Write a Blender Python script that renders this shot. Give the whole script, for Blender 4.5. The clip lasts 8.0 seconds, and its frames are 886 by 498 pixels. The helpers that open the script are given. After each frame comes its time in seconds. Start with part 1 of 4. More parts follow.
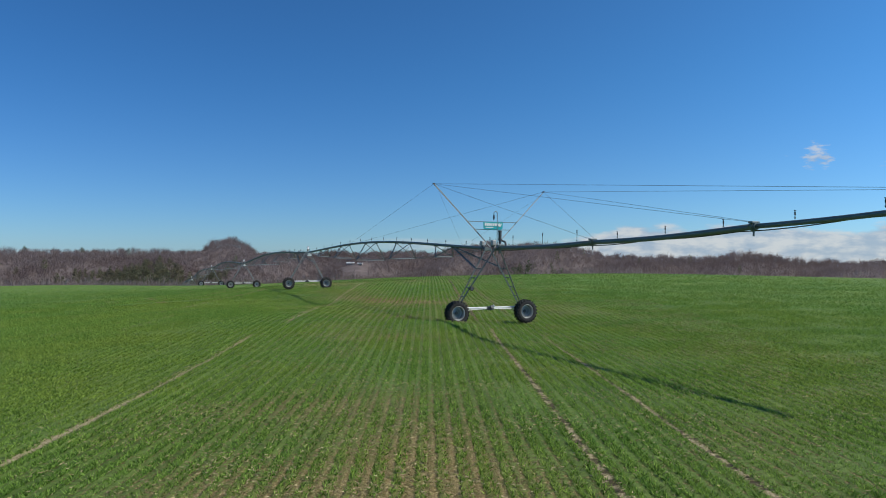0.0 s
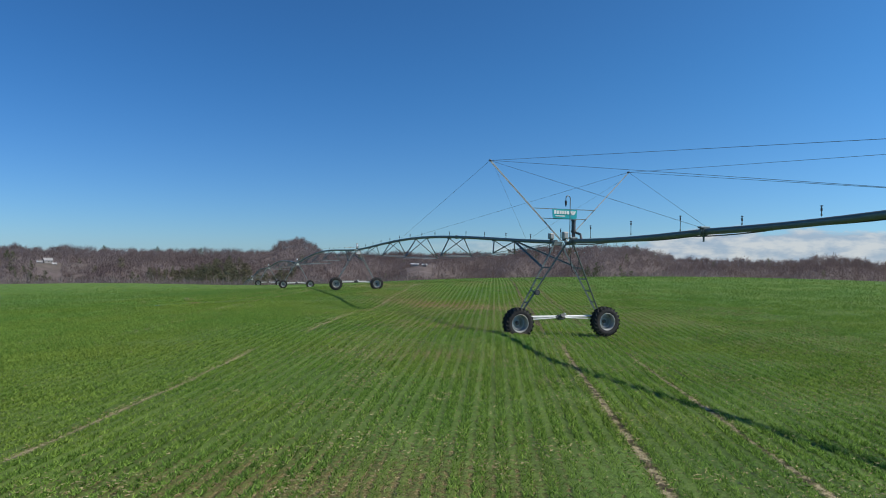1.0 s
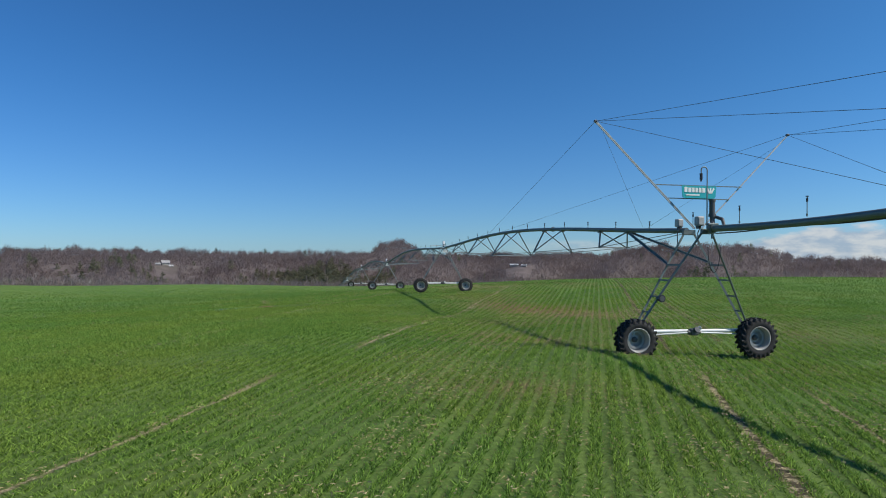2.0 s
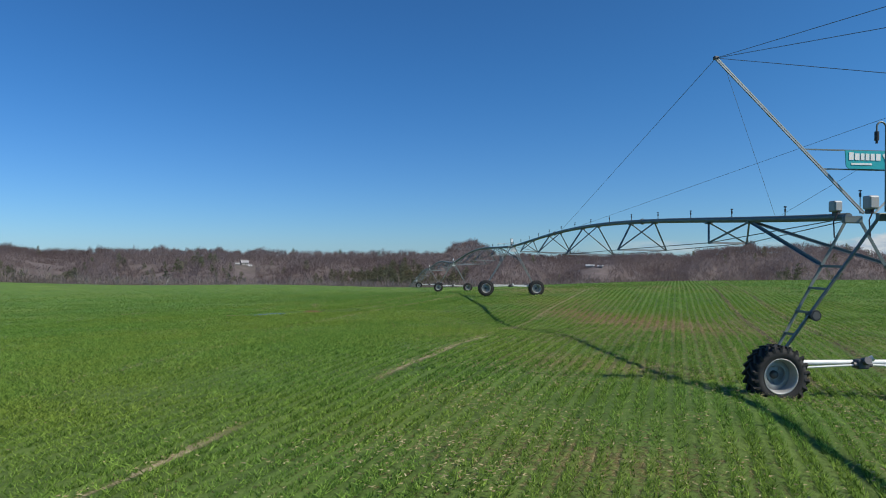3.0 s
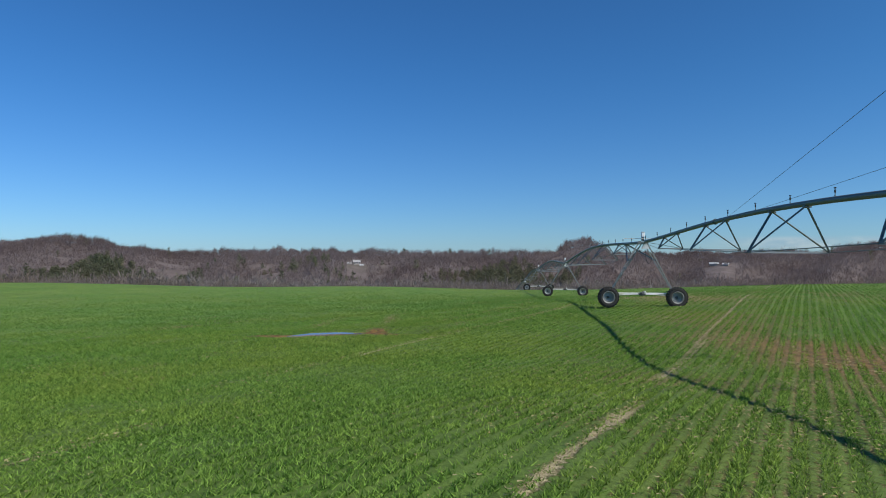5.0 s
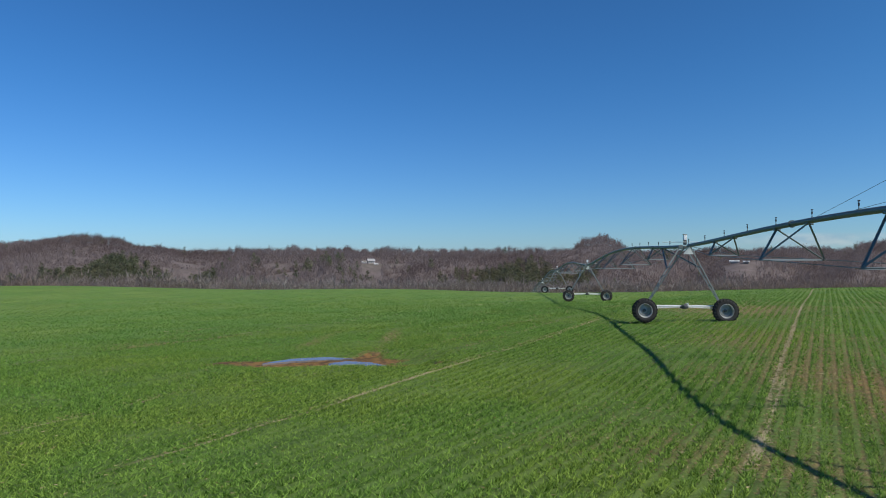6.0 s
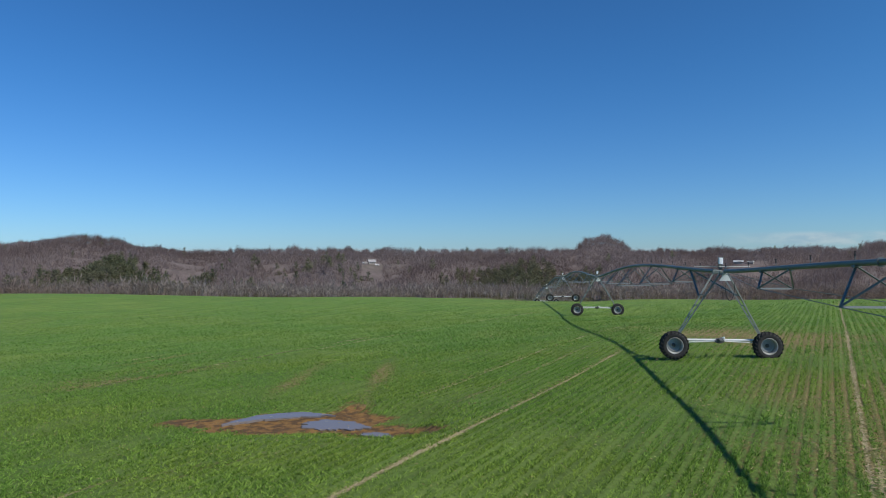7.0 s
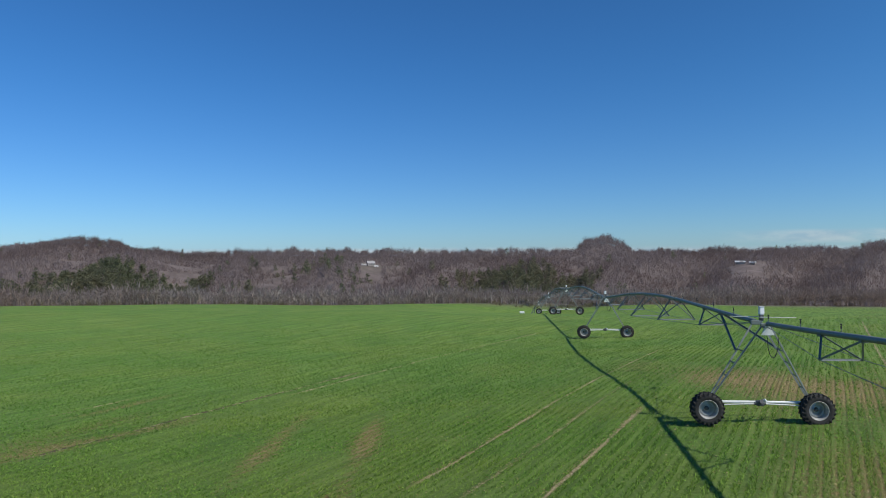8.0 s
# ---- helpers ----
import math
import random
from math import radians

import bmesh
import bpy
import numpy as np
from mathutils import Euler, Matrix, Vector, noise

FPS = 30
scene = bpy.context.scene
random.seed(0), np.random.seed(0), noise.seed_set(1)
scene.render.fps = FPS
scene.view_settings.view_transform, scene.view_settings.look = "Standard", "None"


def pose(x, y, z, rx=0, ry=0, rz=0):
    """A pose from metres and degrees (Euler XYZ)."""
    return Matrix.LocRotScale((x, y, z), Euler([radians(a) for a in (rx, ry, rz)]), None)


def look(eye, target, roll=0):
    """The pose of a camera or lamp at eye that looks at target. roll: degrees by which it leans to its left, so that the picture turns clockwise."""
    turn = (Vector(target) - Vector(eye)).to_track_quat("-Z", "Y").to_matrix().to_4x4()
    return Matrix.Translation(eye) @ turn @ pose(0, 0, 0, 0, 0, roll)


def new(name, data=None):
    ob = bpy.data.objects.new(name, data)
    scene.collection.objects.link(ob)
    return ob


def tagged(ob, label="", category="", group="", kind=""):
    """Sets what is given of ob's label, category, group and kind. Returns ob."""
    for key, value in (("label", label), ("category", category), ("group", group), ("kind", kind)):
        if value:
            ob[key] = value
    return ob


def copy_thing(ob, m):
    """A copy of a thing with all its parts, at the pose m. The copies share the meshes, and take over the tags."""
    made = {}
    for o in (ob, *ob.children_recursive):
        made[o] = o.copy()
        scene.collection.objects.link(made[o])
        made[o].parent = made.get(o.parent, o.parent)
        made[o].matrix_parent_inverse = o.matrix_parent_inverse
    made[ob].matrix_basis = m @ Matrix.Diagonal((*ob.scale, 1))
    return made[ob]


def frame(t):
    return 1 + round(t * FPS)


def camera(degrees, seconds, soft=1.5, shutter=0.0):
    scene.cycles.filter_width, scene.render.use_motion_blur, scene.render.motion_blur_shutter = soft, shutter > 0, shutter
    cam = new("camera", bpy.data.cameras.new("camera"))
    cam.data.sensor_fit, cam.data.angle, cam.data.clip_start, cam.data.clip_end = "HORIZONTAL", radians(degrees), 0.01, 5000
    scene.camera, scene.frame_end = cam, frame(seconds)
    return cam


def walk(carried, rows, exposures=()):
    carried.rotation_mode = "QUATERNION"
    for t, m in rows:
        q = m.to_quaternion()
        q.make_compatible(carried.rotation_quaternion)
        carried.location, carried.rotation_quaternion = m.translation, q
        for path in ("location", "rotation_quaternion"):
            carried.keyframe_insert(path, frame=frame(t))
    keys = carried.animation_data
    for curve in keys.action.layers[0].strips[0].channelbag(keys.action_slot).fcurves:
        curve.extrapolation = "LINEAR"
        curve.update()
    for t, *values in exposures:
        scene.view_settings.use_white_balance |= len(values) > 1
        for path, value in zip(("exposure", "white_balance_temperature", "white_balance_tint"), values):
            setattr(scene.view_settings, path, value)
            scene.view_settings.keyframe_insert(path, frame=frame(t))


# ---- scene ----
cam = camera(64.6, 8.0, soft=1.0)
PATH = [
    (0, (0.445, 1.534, 3.679), (0.384, 3.533, 3.693), 0.5),
    (0.5, (0.565, 5.135, 3.506), (0.424, 7.13, 3.522), 0.7),
    (1, (0.527, 8.583, 3.386), (0.28, 10.568, 3.403), 0.9),
    (1.5, (0.355, 12.002, 3.268), (-0.04, 13.962, 3.284), 0.7),
    (3, (-1.083, 21.086, 3.099), (-1.809, 22.95, 3.114), 0.6),
    (3.5, (-1.827, 23.795, 3.082), (-2.642, 25.621, 3.095), 0.6),
    (4, (-2.871, 26.839, 3.097), (-3.763, 28.63, 3.108), 0.1),
    (4.5, (-3.955, 29.515, 3.091), (-4.918, 31.268, 3.101), 0.0),
    (5, (-5.05, 31.887, 3.129), (-6.061, 33.613, 3.138), 0.2),
    (6.5, (-8.715, 38.924, 4.004), (-9.768, 40.625, 4.006), -0.1),
    (7, (-9.767, 40.678, 4.676), (-10.82, 42.379, 4.677), -0.1),
    (7.5, (-10.754, 42.396, 5.579), (-11.806, 44.097, 5.578), -0.3),
    (8, (-11.813, 44.353, 6.473), (-12.865, 46.054, 6.471), -0.3),
]
walk(cam, [(t, look(eye, target, roll)) for t, eye, target, roll in PATH])

# ---- light and sky ----
SUN_TO = Vector((1.007, -0.059, 1.0)).normalized()   # towards the sun
SUN_EL = math.asin(SUN_TO.z)
SUN_ROT = math.atan2(SUN_TO.x, SUN_TO.y)
scene.view_settings.exposure = 0.0

sun = new("sun", bpy.data.lights.new("sun", "SUN"))
sun.data.energy, sun.data.angle, sun.data.color = 4.8, radians(0.8), (1.0, 0.94, 0.84)
sun.matrix_world = look((40, 0, 60), Vector((40, 0, 60)) - SUN_TO)


def link(tree, a, b):
    tree.links.new(a, b)


def math_node(tree, op, a, b=None, c=None, clamp=False):
    n = tree.nodes.new("ShaderNodeMath")
    n.operation, n.use_clamp = op, clamp
    for k, v in enumerate((a, b, c)):
        if v is None:
            continue
        if isinstance(v, (int, float)):
            n.inputs[k].default_value = v
        else:
            tree.links.new(v, n.inputs[k])
    return n.outputs[0]


def smooth_node(tree, value, lo, hi):
    n = tree.nodes.new("ShaderNodeMapRange")
    n.interpolation_type = "SMOOTHSTEP"
    n.inputs["From Min"].default_value, n.inputs["From Max"].default_value = lo, hi
    tree.links.new(value, n.inputs["Value"])
    return n.outputs["Result"]


def mix_node(tree, fac, a, b):
    n = tree.nodes.new("ShaderNodeMix")
    n.data_type = "RGBA"
    for k, v in ((0, fac), (6, a), (7, b)):
        if isinstance(v, (int, float)):
            n.inputs[k].default_value = v
        elif isinstance(v, tuple):
            n.inputs[k].default_value = (*v, 1)
        else:
            tree.links.new(v, n.inputs[k])
    return n.outputs[2]


def noise_node(tree, vec, scale, detail=4.0, rough=0.55):
    n = tree.nodes.new("ShaderNodeTexNoise")
    n.inputs["Scale"].default_value, n.inputs["Detail"].default_value, n.inputs["Roughness"].default_value = scale, detail, rough
    if vec is not None:
        tree.links.new(vec, n.inputs["Vector"])
    return n.outputs["Fac"]


def make_world():
    world = bpy.data.worlds.new("sky")
    scene.world = world
    world.use_nodes = True
    t = world.node_tree
    t.nodes.clear()
    out, back = t.nodes.new("ShaderNodeOutputWorld"), t.nodes.new("ShaderNodeBackground")
    sky = t.nodes.new("ShaderNodeTexSky")
    sky.sky_type, sky.sun_disc = "NISHITA", False
    sky.sun_elevation, sky.sun_rotation = SUN_EL, SUN_ROT
    sky.altitude, sky.air_density, sky.dust_density, sky.ozone_density = 1500, 1.0, 0.3, 6.0
    # low cumulus bank on the horizon and a few loose puffs above it
    coord = t.nodes.new("ShaderNodeTexCoord")
    sep = t.nodes.new("ShaderNodeSeparateXYZ")
    link(t, coord.outputs["Generated"], sep.inputs[0])
    x, y, z = sep.outputs
    az = math_node(t, "ARCTAN2", x, y)
    stretch = t.nodes.new("ShaderNodeCombineXYZ")
    link(t, math_node(t, "MULTIPLY", az, 10.0), stretch.inputs[0])
    link(t, math_node(t, "MULTIPLY", z, 26.0), stretch.inputs[1])
    lumps = noise_node(t, stretch.outputs[0], 1.5, 6.0, 0.55)
    broad = noise_node(t, stretch.outputs[0], 0.5, 2.0, 0.5)
    top = math_node(t, "ADD", math_node(t, "MULTIPLY", lumps, 0.05), math_node(t, "MULTIPLY", broad, 0.03))
    window = math_node(t, "MULTIPLY", smooth_node(t, az, 0.02, 0.24), smooth_node(t, az, 1.6, 1.2))
    top = math_node(t, "SUBTRACT", math_node(t, "MULTIPLY", top, window), 0.001)
    bank = smooth_node(t, math_node(t, "SUBTRACT", top, z), -0.004, 0.007)
    puffs = smooth_node(t, noise_node(t, stretch.outputs[0], 2.2, 4.0, 0.6), 0.69, 0.84)
    band = math_node(t, "MULTIPLY", smooth_node(t, z, 0.09, 0.115), smooth_node(t, z, 0.165, 0.13))
    puffs = math_node(t, "MULTIPLY", math_node(t, "MULTIPLY", puffs, band), math_node(t, "MULTIPLY", smooth_node(t, az, 0.38, 0.46), 0.75))
    off = math_node(t, "ADD", math_node(t, "POWER", math_node(t, "DIVIDE", math_node(t, "SUBTRACT", az, 0.459), 0.018), 2.0), math_node(t, "POWER", math_node(t, "DIVIDE", math_node(t, "SUBTRACT", z, 0.125), 0.017), 2.0))
    puff = smooth_node(t, math_node(t, "SUBTRACT", noise_node(t, stretch.outputs[0], 6.0, 5.0, 0.6), math_node(t, "MULTIPLY", off, 0.16)), 0.33, 0.6)
    puffs = math_node(t, "MAXIMUM", puffs, math_node(t, "MULTIPLY", puff, 0.7))
    cover = math_node(t, "MAXIMUM", math_node(t, "MULTIPLY", bank, 0.85), puffs, clamp=True)
    # a thin flat sheet of cloud low beside the bank
    sheet = math_node(t, "MULTIPLY", math_node(t, "MULTIPLY", smooth_node(t, az, -0.20, -0.06), smooth_node(t, az, 0.14, 0.02)), math_node(t, "MULTIPLY", smooth_node(t, z, 0.002, 0.010), smooth_node(t, z, 0.024, 0.017)))
    cover = math_node(t, "MAXIMUM", cover, math_node(t, "MULTIPLY", math_node(t, "MULTIPLY", sheet, 0.4), smooth_node(t, noise_node(t, stretch.outputs[0], 1.2, 4.0, 0.6), 0.25, 0.6)), clamp=True)
    shade = mix_node(t, smooth_node(t, noise_node(t, stretch.outputs[0], 3.0, 4.0), 0.35, 0.65), (4.2, 5.2, 6.6), (7.4, 7.6, 7.8))
    clear = t.nodes.new("ShaderNodeVectorMath")          # clean, dry winter air
    clear.operation = "MULTIPLY"
    link(t, sky.outputs[0], clear.inputs[0])
    tint = mix_node(t, smooth_node(t, z, -0.02, 0.28), (0.65, 0.94, 1.23), (0.47, 0.98, 1.31))
    # thin haze, brighter towards the sun
    near_sun = math_node(t, "ADD", math_node(t, "MULTIPLY", x, SUN_TO.x), math_node(t, "MULTIPLY", y, SUN_TO.y))
    near_sun = math_node(t, "MINIMUM", near_sun, 0.45)
    haze = math_node(t, "MULTIPLY", near_sun, math_node(t, "MULTIPLY_ADD", near_sun, 0.75, 0.60))
    veil = t.nodes.new("ShaderNodeVectorMath")
    veil.operation = "SCALE"
    link(t, tint, veil.inputs[0])
    link(t, math_node(t, "ADD", haze, 1.06), veil.inputs["Scale"])
    warm = t.nodes.new("ShaderNodeVectorMath")           # whiter towards the sun, a deeper blue away from it
    warm.operation = "MULTIPLY"
    link(t, veil.outputs[0], warm.inputs[0])
    link(t, mix_node(t, smooth_node(t, near_sun, -0.55, 0.35), (0.96, 1.0, 1.04), (1.04, 1.0, 0.94)), warm.inputs[1])
    link(t, warm.outputs[0], clear.inputs[1])
    link(t, mix_node(t, cover, clear.outputs[0], shade), back.inputs["Color"])
    back.inputs["Strength"].default_value = 0.083
    link(t, back.outputs[0], out.inputs[0])


make_world()

# ---- materials ----


def material(name, base, rough=0.6, metal=0.0, vary=0.25, scale=6.0, fine=60.0, bump=0.15, dirt=None, dirt_at=0.6):
    """A surface with broad and fine variation, optional dirt and fine relief."""
    m = bpy.data.materials.new(name)
    m.use_nodes = True
    t = m.node_tree
    b = t.nodes["Principled BSDF"]
    pos = t.nodes.new("ShaderNodeTexCoord").outputs["Object"]
    broad, small = noise_node(t, pos, scale), noise_node(t, pos, fine, 6.0)
    lo, hi = tuple(c * (1 - vary) for c in base), tuple(min(1, c * (1 + vary)) for c in base)
    colour = mix_node(t, math_node(t, "ADD", math_node(t, "MULTIPLY", broad, 0.6), math_node(t, "MULTIPLY", small, 0.4)), lo, hi)
    if dirt:
        colour = mix_node(t, smooth_node(t, noise_node(t, pos, scale * 1.7, 8.0, 0.7), dirt_at, dirt_at + 0.15), colour, dirt)
    link(t, colour, b.inputs["Base Color"])
    link(t, math_node(t, "ADD", math_node(t, "MULTIPLY", small, 0.25), rough - 0.12), b.inputs["Roughness"])
    b.inputs["Metallic"].default_value = metal
    if bump:
        n = t.nodes.new("ShaderNodeBump")
        n.inputs["Strength"].default_value, n.inputs["Distance"].default_value = bump, 0.01
        link(t, small, n.inputs["Height"])
        link(t, n.outputs[0], b.inputs["Normal"])
    return m


GALV = material("galvanised_steel", (0.15, 0.178, 0.172), 0.52, 0.35, 0.3, 5.0, 80.0, 0.1, (0.16, 0.17, 0.16), 0.62)
GALV_PALE = material("pale_galvanised_steel", (0.62, 0.63, 0.60), 0.5, 0.25, 0.2, 5.0, 80.0, 0.1, (0.35, 0.33, 0.28), 0.62)
# lighter copy of the galvanised steel, for parts coloured as if sunlit
SUNLIT_ZINC = material("dull_zinc", (0.25, 0.27, 0.265), 0.52, 0.3, 0.25, 5.0, 80.0, 0.1, (0.2, 0.2, 0.18), 0.62)
MAST = material("weathered_mast_steel", (0.37, 0.39, 0.40), 0.5, 0.3, 0.25, 5.0, 80.0, 0.1, (0.27, 0.25, 0.23), 0.62)
RIM = material("rim_steel", (0.36, 0.36, 0.345), 0.5, 0.2, 0.2, 5.0, 60.0, 0.1, (0.25, 0.19, 0.13), 0.58)
RUBBER = material("tyre_rubber", (0.022, 0.021, 0.020), 0.85, 0.0, 0.35, 8.0, 90.0, 0.3, (0.09, 0.065, 0.045), 0.6)
BLACK = material("black_plastic", (0.02, 0.02, 0.022), 0.5, 0.0, 0.3, 12.0, 90.0, 0.1)
CAST = material("dark_cast_iron", (0.10, 0.10, 0.10), 0.55, 0.5, 0.4, 14.0, 90.0, 0.3, (0.13, 0.09, 0.06), 0.6)
CABLE = material("steel_cable", (0.16, 0.18, 0.20), 0.5, 0.6, 0.2, 9.0, 120.0, 0.0)
BOX_GREY = material("grey_box_paint", (0.36, 0.37, 0.37), 0.45, 0.0, 0.12, 6.0, 60.0, 0.05, (0.26, 0.25, 0.22), 0.64)
BOX_WHITE = material("white_box_paint", (0.78, 0.79, 0.80), 0.4, 0.0, 0.08, 6.0, 60.0, 0.05, (0.5, 0.48, 0.42), 0.68)
TEAL = material("teal_sign_paint", (0.02, 0.36, 0.39), 0.4, 0.0, 0.12, 5.0, 60.0, 0.03)
SIGN_WHITE = material("white_sign_paint", (0.8, 0.8, 0.76), 0.45, 0.0, 0.06, 8.0, 60.0, 0.03)
CREAM = material("cream_siding", (0.40, 0.375, 0.32), 0.7, 0.0, 0.12, 0.8, 6.0, 0.1)
SHINGLE = material("grey_roofing", (0.30, 0.29, 0.28), 0.8, 0.0, 0.3, 0.8, 6.0, 0.2)
TIN = material("white_sheet_roofing", (0.46, 0.46, 0.45), 0.4, 0.1, 0.1, 0.5, 6.0, 0.1)
BARN_WOOD = material("weathered_boards", (0.32, 0.29, 0.25), 0.8, 0.0, 0.3, 0.8, 6.0, 0.2)
GLASS_DARK = material("dark_window_glass", (0.03, 0.04, 0.05), 0.15, 0.0, 0.1, 1.0, 6.0, 0.0)

# ---- the lie of the land ----
TURN = 27.0                                   # bearing of the machine, degrees left of +y
ALONG = np.array((-math.sin(radians(TURN)), math.cos(radians(TURN))))
HEAD = np.array((1.9, 38.0))                  # last drive tower
SPAN = 38.0
ROW_LEAN, ROW_GAP = 0.05, 0.18                # crop rows: x + lean * y is constant along one
ROW_START = -90.0
ROW_PHASE = math.pi / 2 - 2 * math.pi * ((ROW_START + 0.065) / ROW_GAP - 0.25)
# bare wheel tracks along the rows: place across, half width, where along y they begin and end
# the last number, where there is one, is the share of painted shade in the rut
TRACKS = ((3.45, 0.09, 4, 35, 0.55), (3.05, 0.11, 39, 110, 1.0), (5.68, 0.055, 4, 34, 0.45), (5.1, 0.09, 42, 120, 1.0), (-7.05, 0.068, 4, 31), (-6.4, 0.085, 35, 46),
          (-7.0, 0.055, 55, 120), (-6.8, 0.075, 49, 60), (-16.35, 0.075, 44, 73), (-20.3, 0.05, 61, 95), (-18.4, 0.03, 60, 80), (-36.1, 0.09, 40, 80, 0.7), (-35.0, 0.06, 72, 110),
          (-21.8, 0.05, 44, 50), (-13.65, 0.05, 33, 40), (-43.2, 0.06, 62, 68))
PUDDLE, PUDDLE_Z = (-24.6, 56.7), -0.63


def step(lo, hi, v):
    u = np.clip((v - lo) / (hi - lo), 0, 1)
    return u * u * (3 - 2 * u)


def bell(x, y, cx, cy, sx, sy=None, turn=0.0):
    c, s = math.cos(radians(turn)), math.sin(radians(turn))
    u, v = (x - cx) * c + (y - cy) * s, -(x - cx) * s + (y - cy) * c
    return np.exp(-0.5 * ((u / sx) ** 2 + (v / (sy or sx)) ** 2))


# broad swells of the field: place, breadth, rise
SWELLS = ((-135, 90, 35, 3.5), (-15, 250, 35, -2.24), (-75, 130, 16, 0.91), (5, 110, 16, -0.65), (-15, 170, 16, 0.14), (-135, 190, 16, -0.93),
          (5, 110, 24, 1.44), (5, 170, 35, -0.98), (-84, 207, 17, -2.8), (-99, 236, 14, -4.0), (-120, 250, 20, 3.0))


def field_z(x, y):
    """The gently rolling field."""
    swell = sum(rise * bell(x, y, cx, cy, breadth) for cx, cy, breadth, rise in SWELLS) * step(24, 62, np.hypot(x + 14, y - 58)) * (1 - bell(x, y, -32.6, 105.7, 9))
    x, y = np.clip(x, -170, 110), np.clip(y, -60, 225)
    a, b = x / 100, (y - 60) / 100
    z = -0.021 - 0.024 * b - 0.375 * b**2 - 1.183 * b**3 + 2.669 * a + 1.331 * a * b - 0.986 * a * b**2
    z = z - 2.456 * a**2 + 0.251 * a**2 * b - 1.072 * a**3
    z = z + 0.68 * bell(x, y, -9, 40, 9) + 0.72 * bell(x, y, -11, 82, 12) - 0.33 * bell(x, y, 3, 38, 7)
    z = z - 0.27 * bell(x, y, -33, 106, 12) - 1.43 * bell(x, y, -67, 173, 25) + 0.22 * bell(x, y, -20, 72, 7)
    z = z - 0.10 * bell(x, y, -15.3, 71.9, 5) + 0.32 * bell(x, y, -23.5, 54.5, 5) + 0.20 * bell(x, y, -2, 49, 6) + 0.2 * bell(x, y, -14, 61, 5)
    z = z - 0.32 * bell(x, y, -7.5, 52.0, 5.0, 5.5) - 0.12 * bell(x, y, -4.5, 42.0, 2.5) + 0.25 * bell(x, y, -0.6, 35.3, 1.9)
    z = z + swell
    hollow = step(0.10, 0.5, np.maximum(bell(x, y, *PUDDLE, 2.5, 1.35, 30), bell(x, y, -21.95, 56.75, 1.0, 0.8)))
    return z * (1 - hollow) + (PUDDLE_Z - 0.05) * hollow


def ridge(az):
    """Rise of the wooded skyline above eye height, per metre of distance, by bearing (degrees left of +y)."""
    e = 0.0006 + 0.0165 * np.exp(-((az - 59) / 4.2) ** 2) + 0.012 * np.exp(-((az - 70) / 7.0) ** 2)
    e = e + 0.003 * np.exp(-((az - 42) / 4.0) ** 2) + 0.0180 * np.exp(-np.abs((az - 19.3) / 1.65) ** 3)
    e = e + 0.0150 * np.exp(-np.abs((az + 5.2) / 6.3) ** 6) + 0.005 * np.exp(-((az + 23.2) / 2.2) ** 2) + 0.003 * np.exp(-((az - 5) / 2.5) ** 2)
    return e - 0.0015 * step(-9, -14, az) - 0.003 * step(-24, -28, az) + 0.0008 * np.sin(az * 1.9) + 0.0005 * np.sin(az * 4.3 + 1)


HOUSE_AT, BARN_AT = (37.9, 585), (9.35, 600)     # bearing and distance of the far buildings


def far_point(az, r):
    return -5 - r * math.sin(radians(az)), 40 + r * math.cos(radians(az))


def land_z(x, y):
    x, y = np.asarray(x, float), np.asarray(y, float)
    dx, dy = x + 5, y - 40
    r, az = np.hypot(dx, dy), np.degrees(np.arctan2(-dx, dy))
    crest = 780 + 60 * np.sin(az * 0.11 + 1) - 110 * np.exp(-((az + 4) / 8.0) ** 2)
    top = 4 + ridge(az) * crest - 7
    floor = -31 + 2.5 * np.sin(az * 0.35)
    spur = 5 * np.sin(az * 0.8 + r * 0.012) * step(380, 520, r) * step(crest - 20, crest - 220, r)
    wood = floor + (top - floor) * step(330, crest, r) + spur - 30 * step(crest + 30, crest + 700, r)
    wood = wood + 3.2 * bell(x, y, *far_point(*HOUSE_AT), 16) + 4.2 * bell(x, y, *far_point(*BARN_AT), 22)
    mix = step(185, 330, np.hypot(x + 5, y - 62))
    return field_z(x, y) * (1 - mix) + wood * mix


def wood_line(x, y):
    """Distance by which the edge of the woods is told; the field runs on a little past the pivot centre."""
    return np.hypot(x + 5, y - 62) - 15 * bell(x, y, -108, 240, 32)


def soft_noise(x, y, scale, seed):
    """Cheap smooth value noise."""
    g = np.random.RandomState(seed).rand(256, 256)
    u, v = x / scale, y / scale
    i, j = np.floor(u).astype(int), np.floor(v).astype(int)
    fu, fv = step(0, 1, u - i), step(0, 1, v - j)
    p = lambda a, b: g[a % 256, b % 256]
    return (p(i, j) * (1 - fu) + p(i + 1, j) * fu) * (1 - fv) + (p(i, j + 1) * (1 - fu) + p(i + 1, j + 1) * fu) * fv


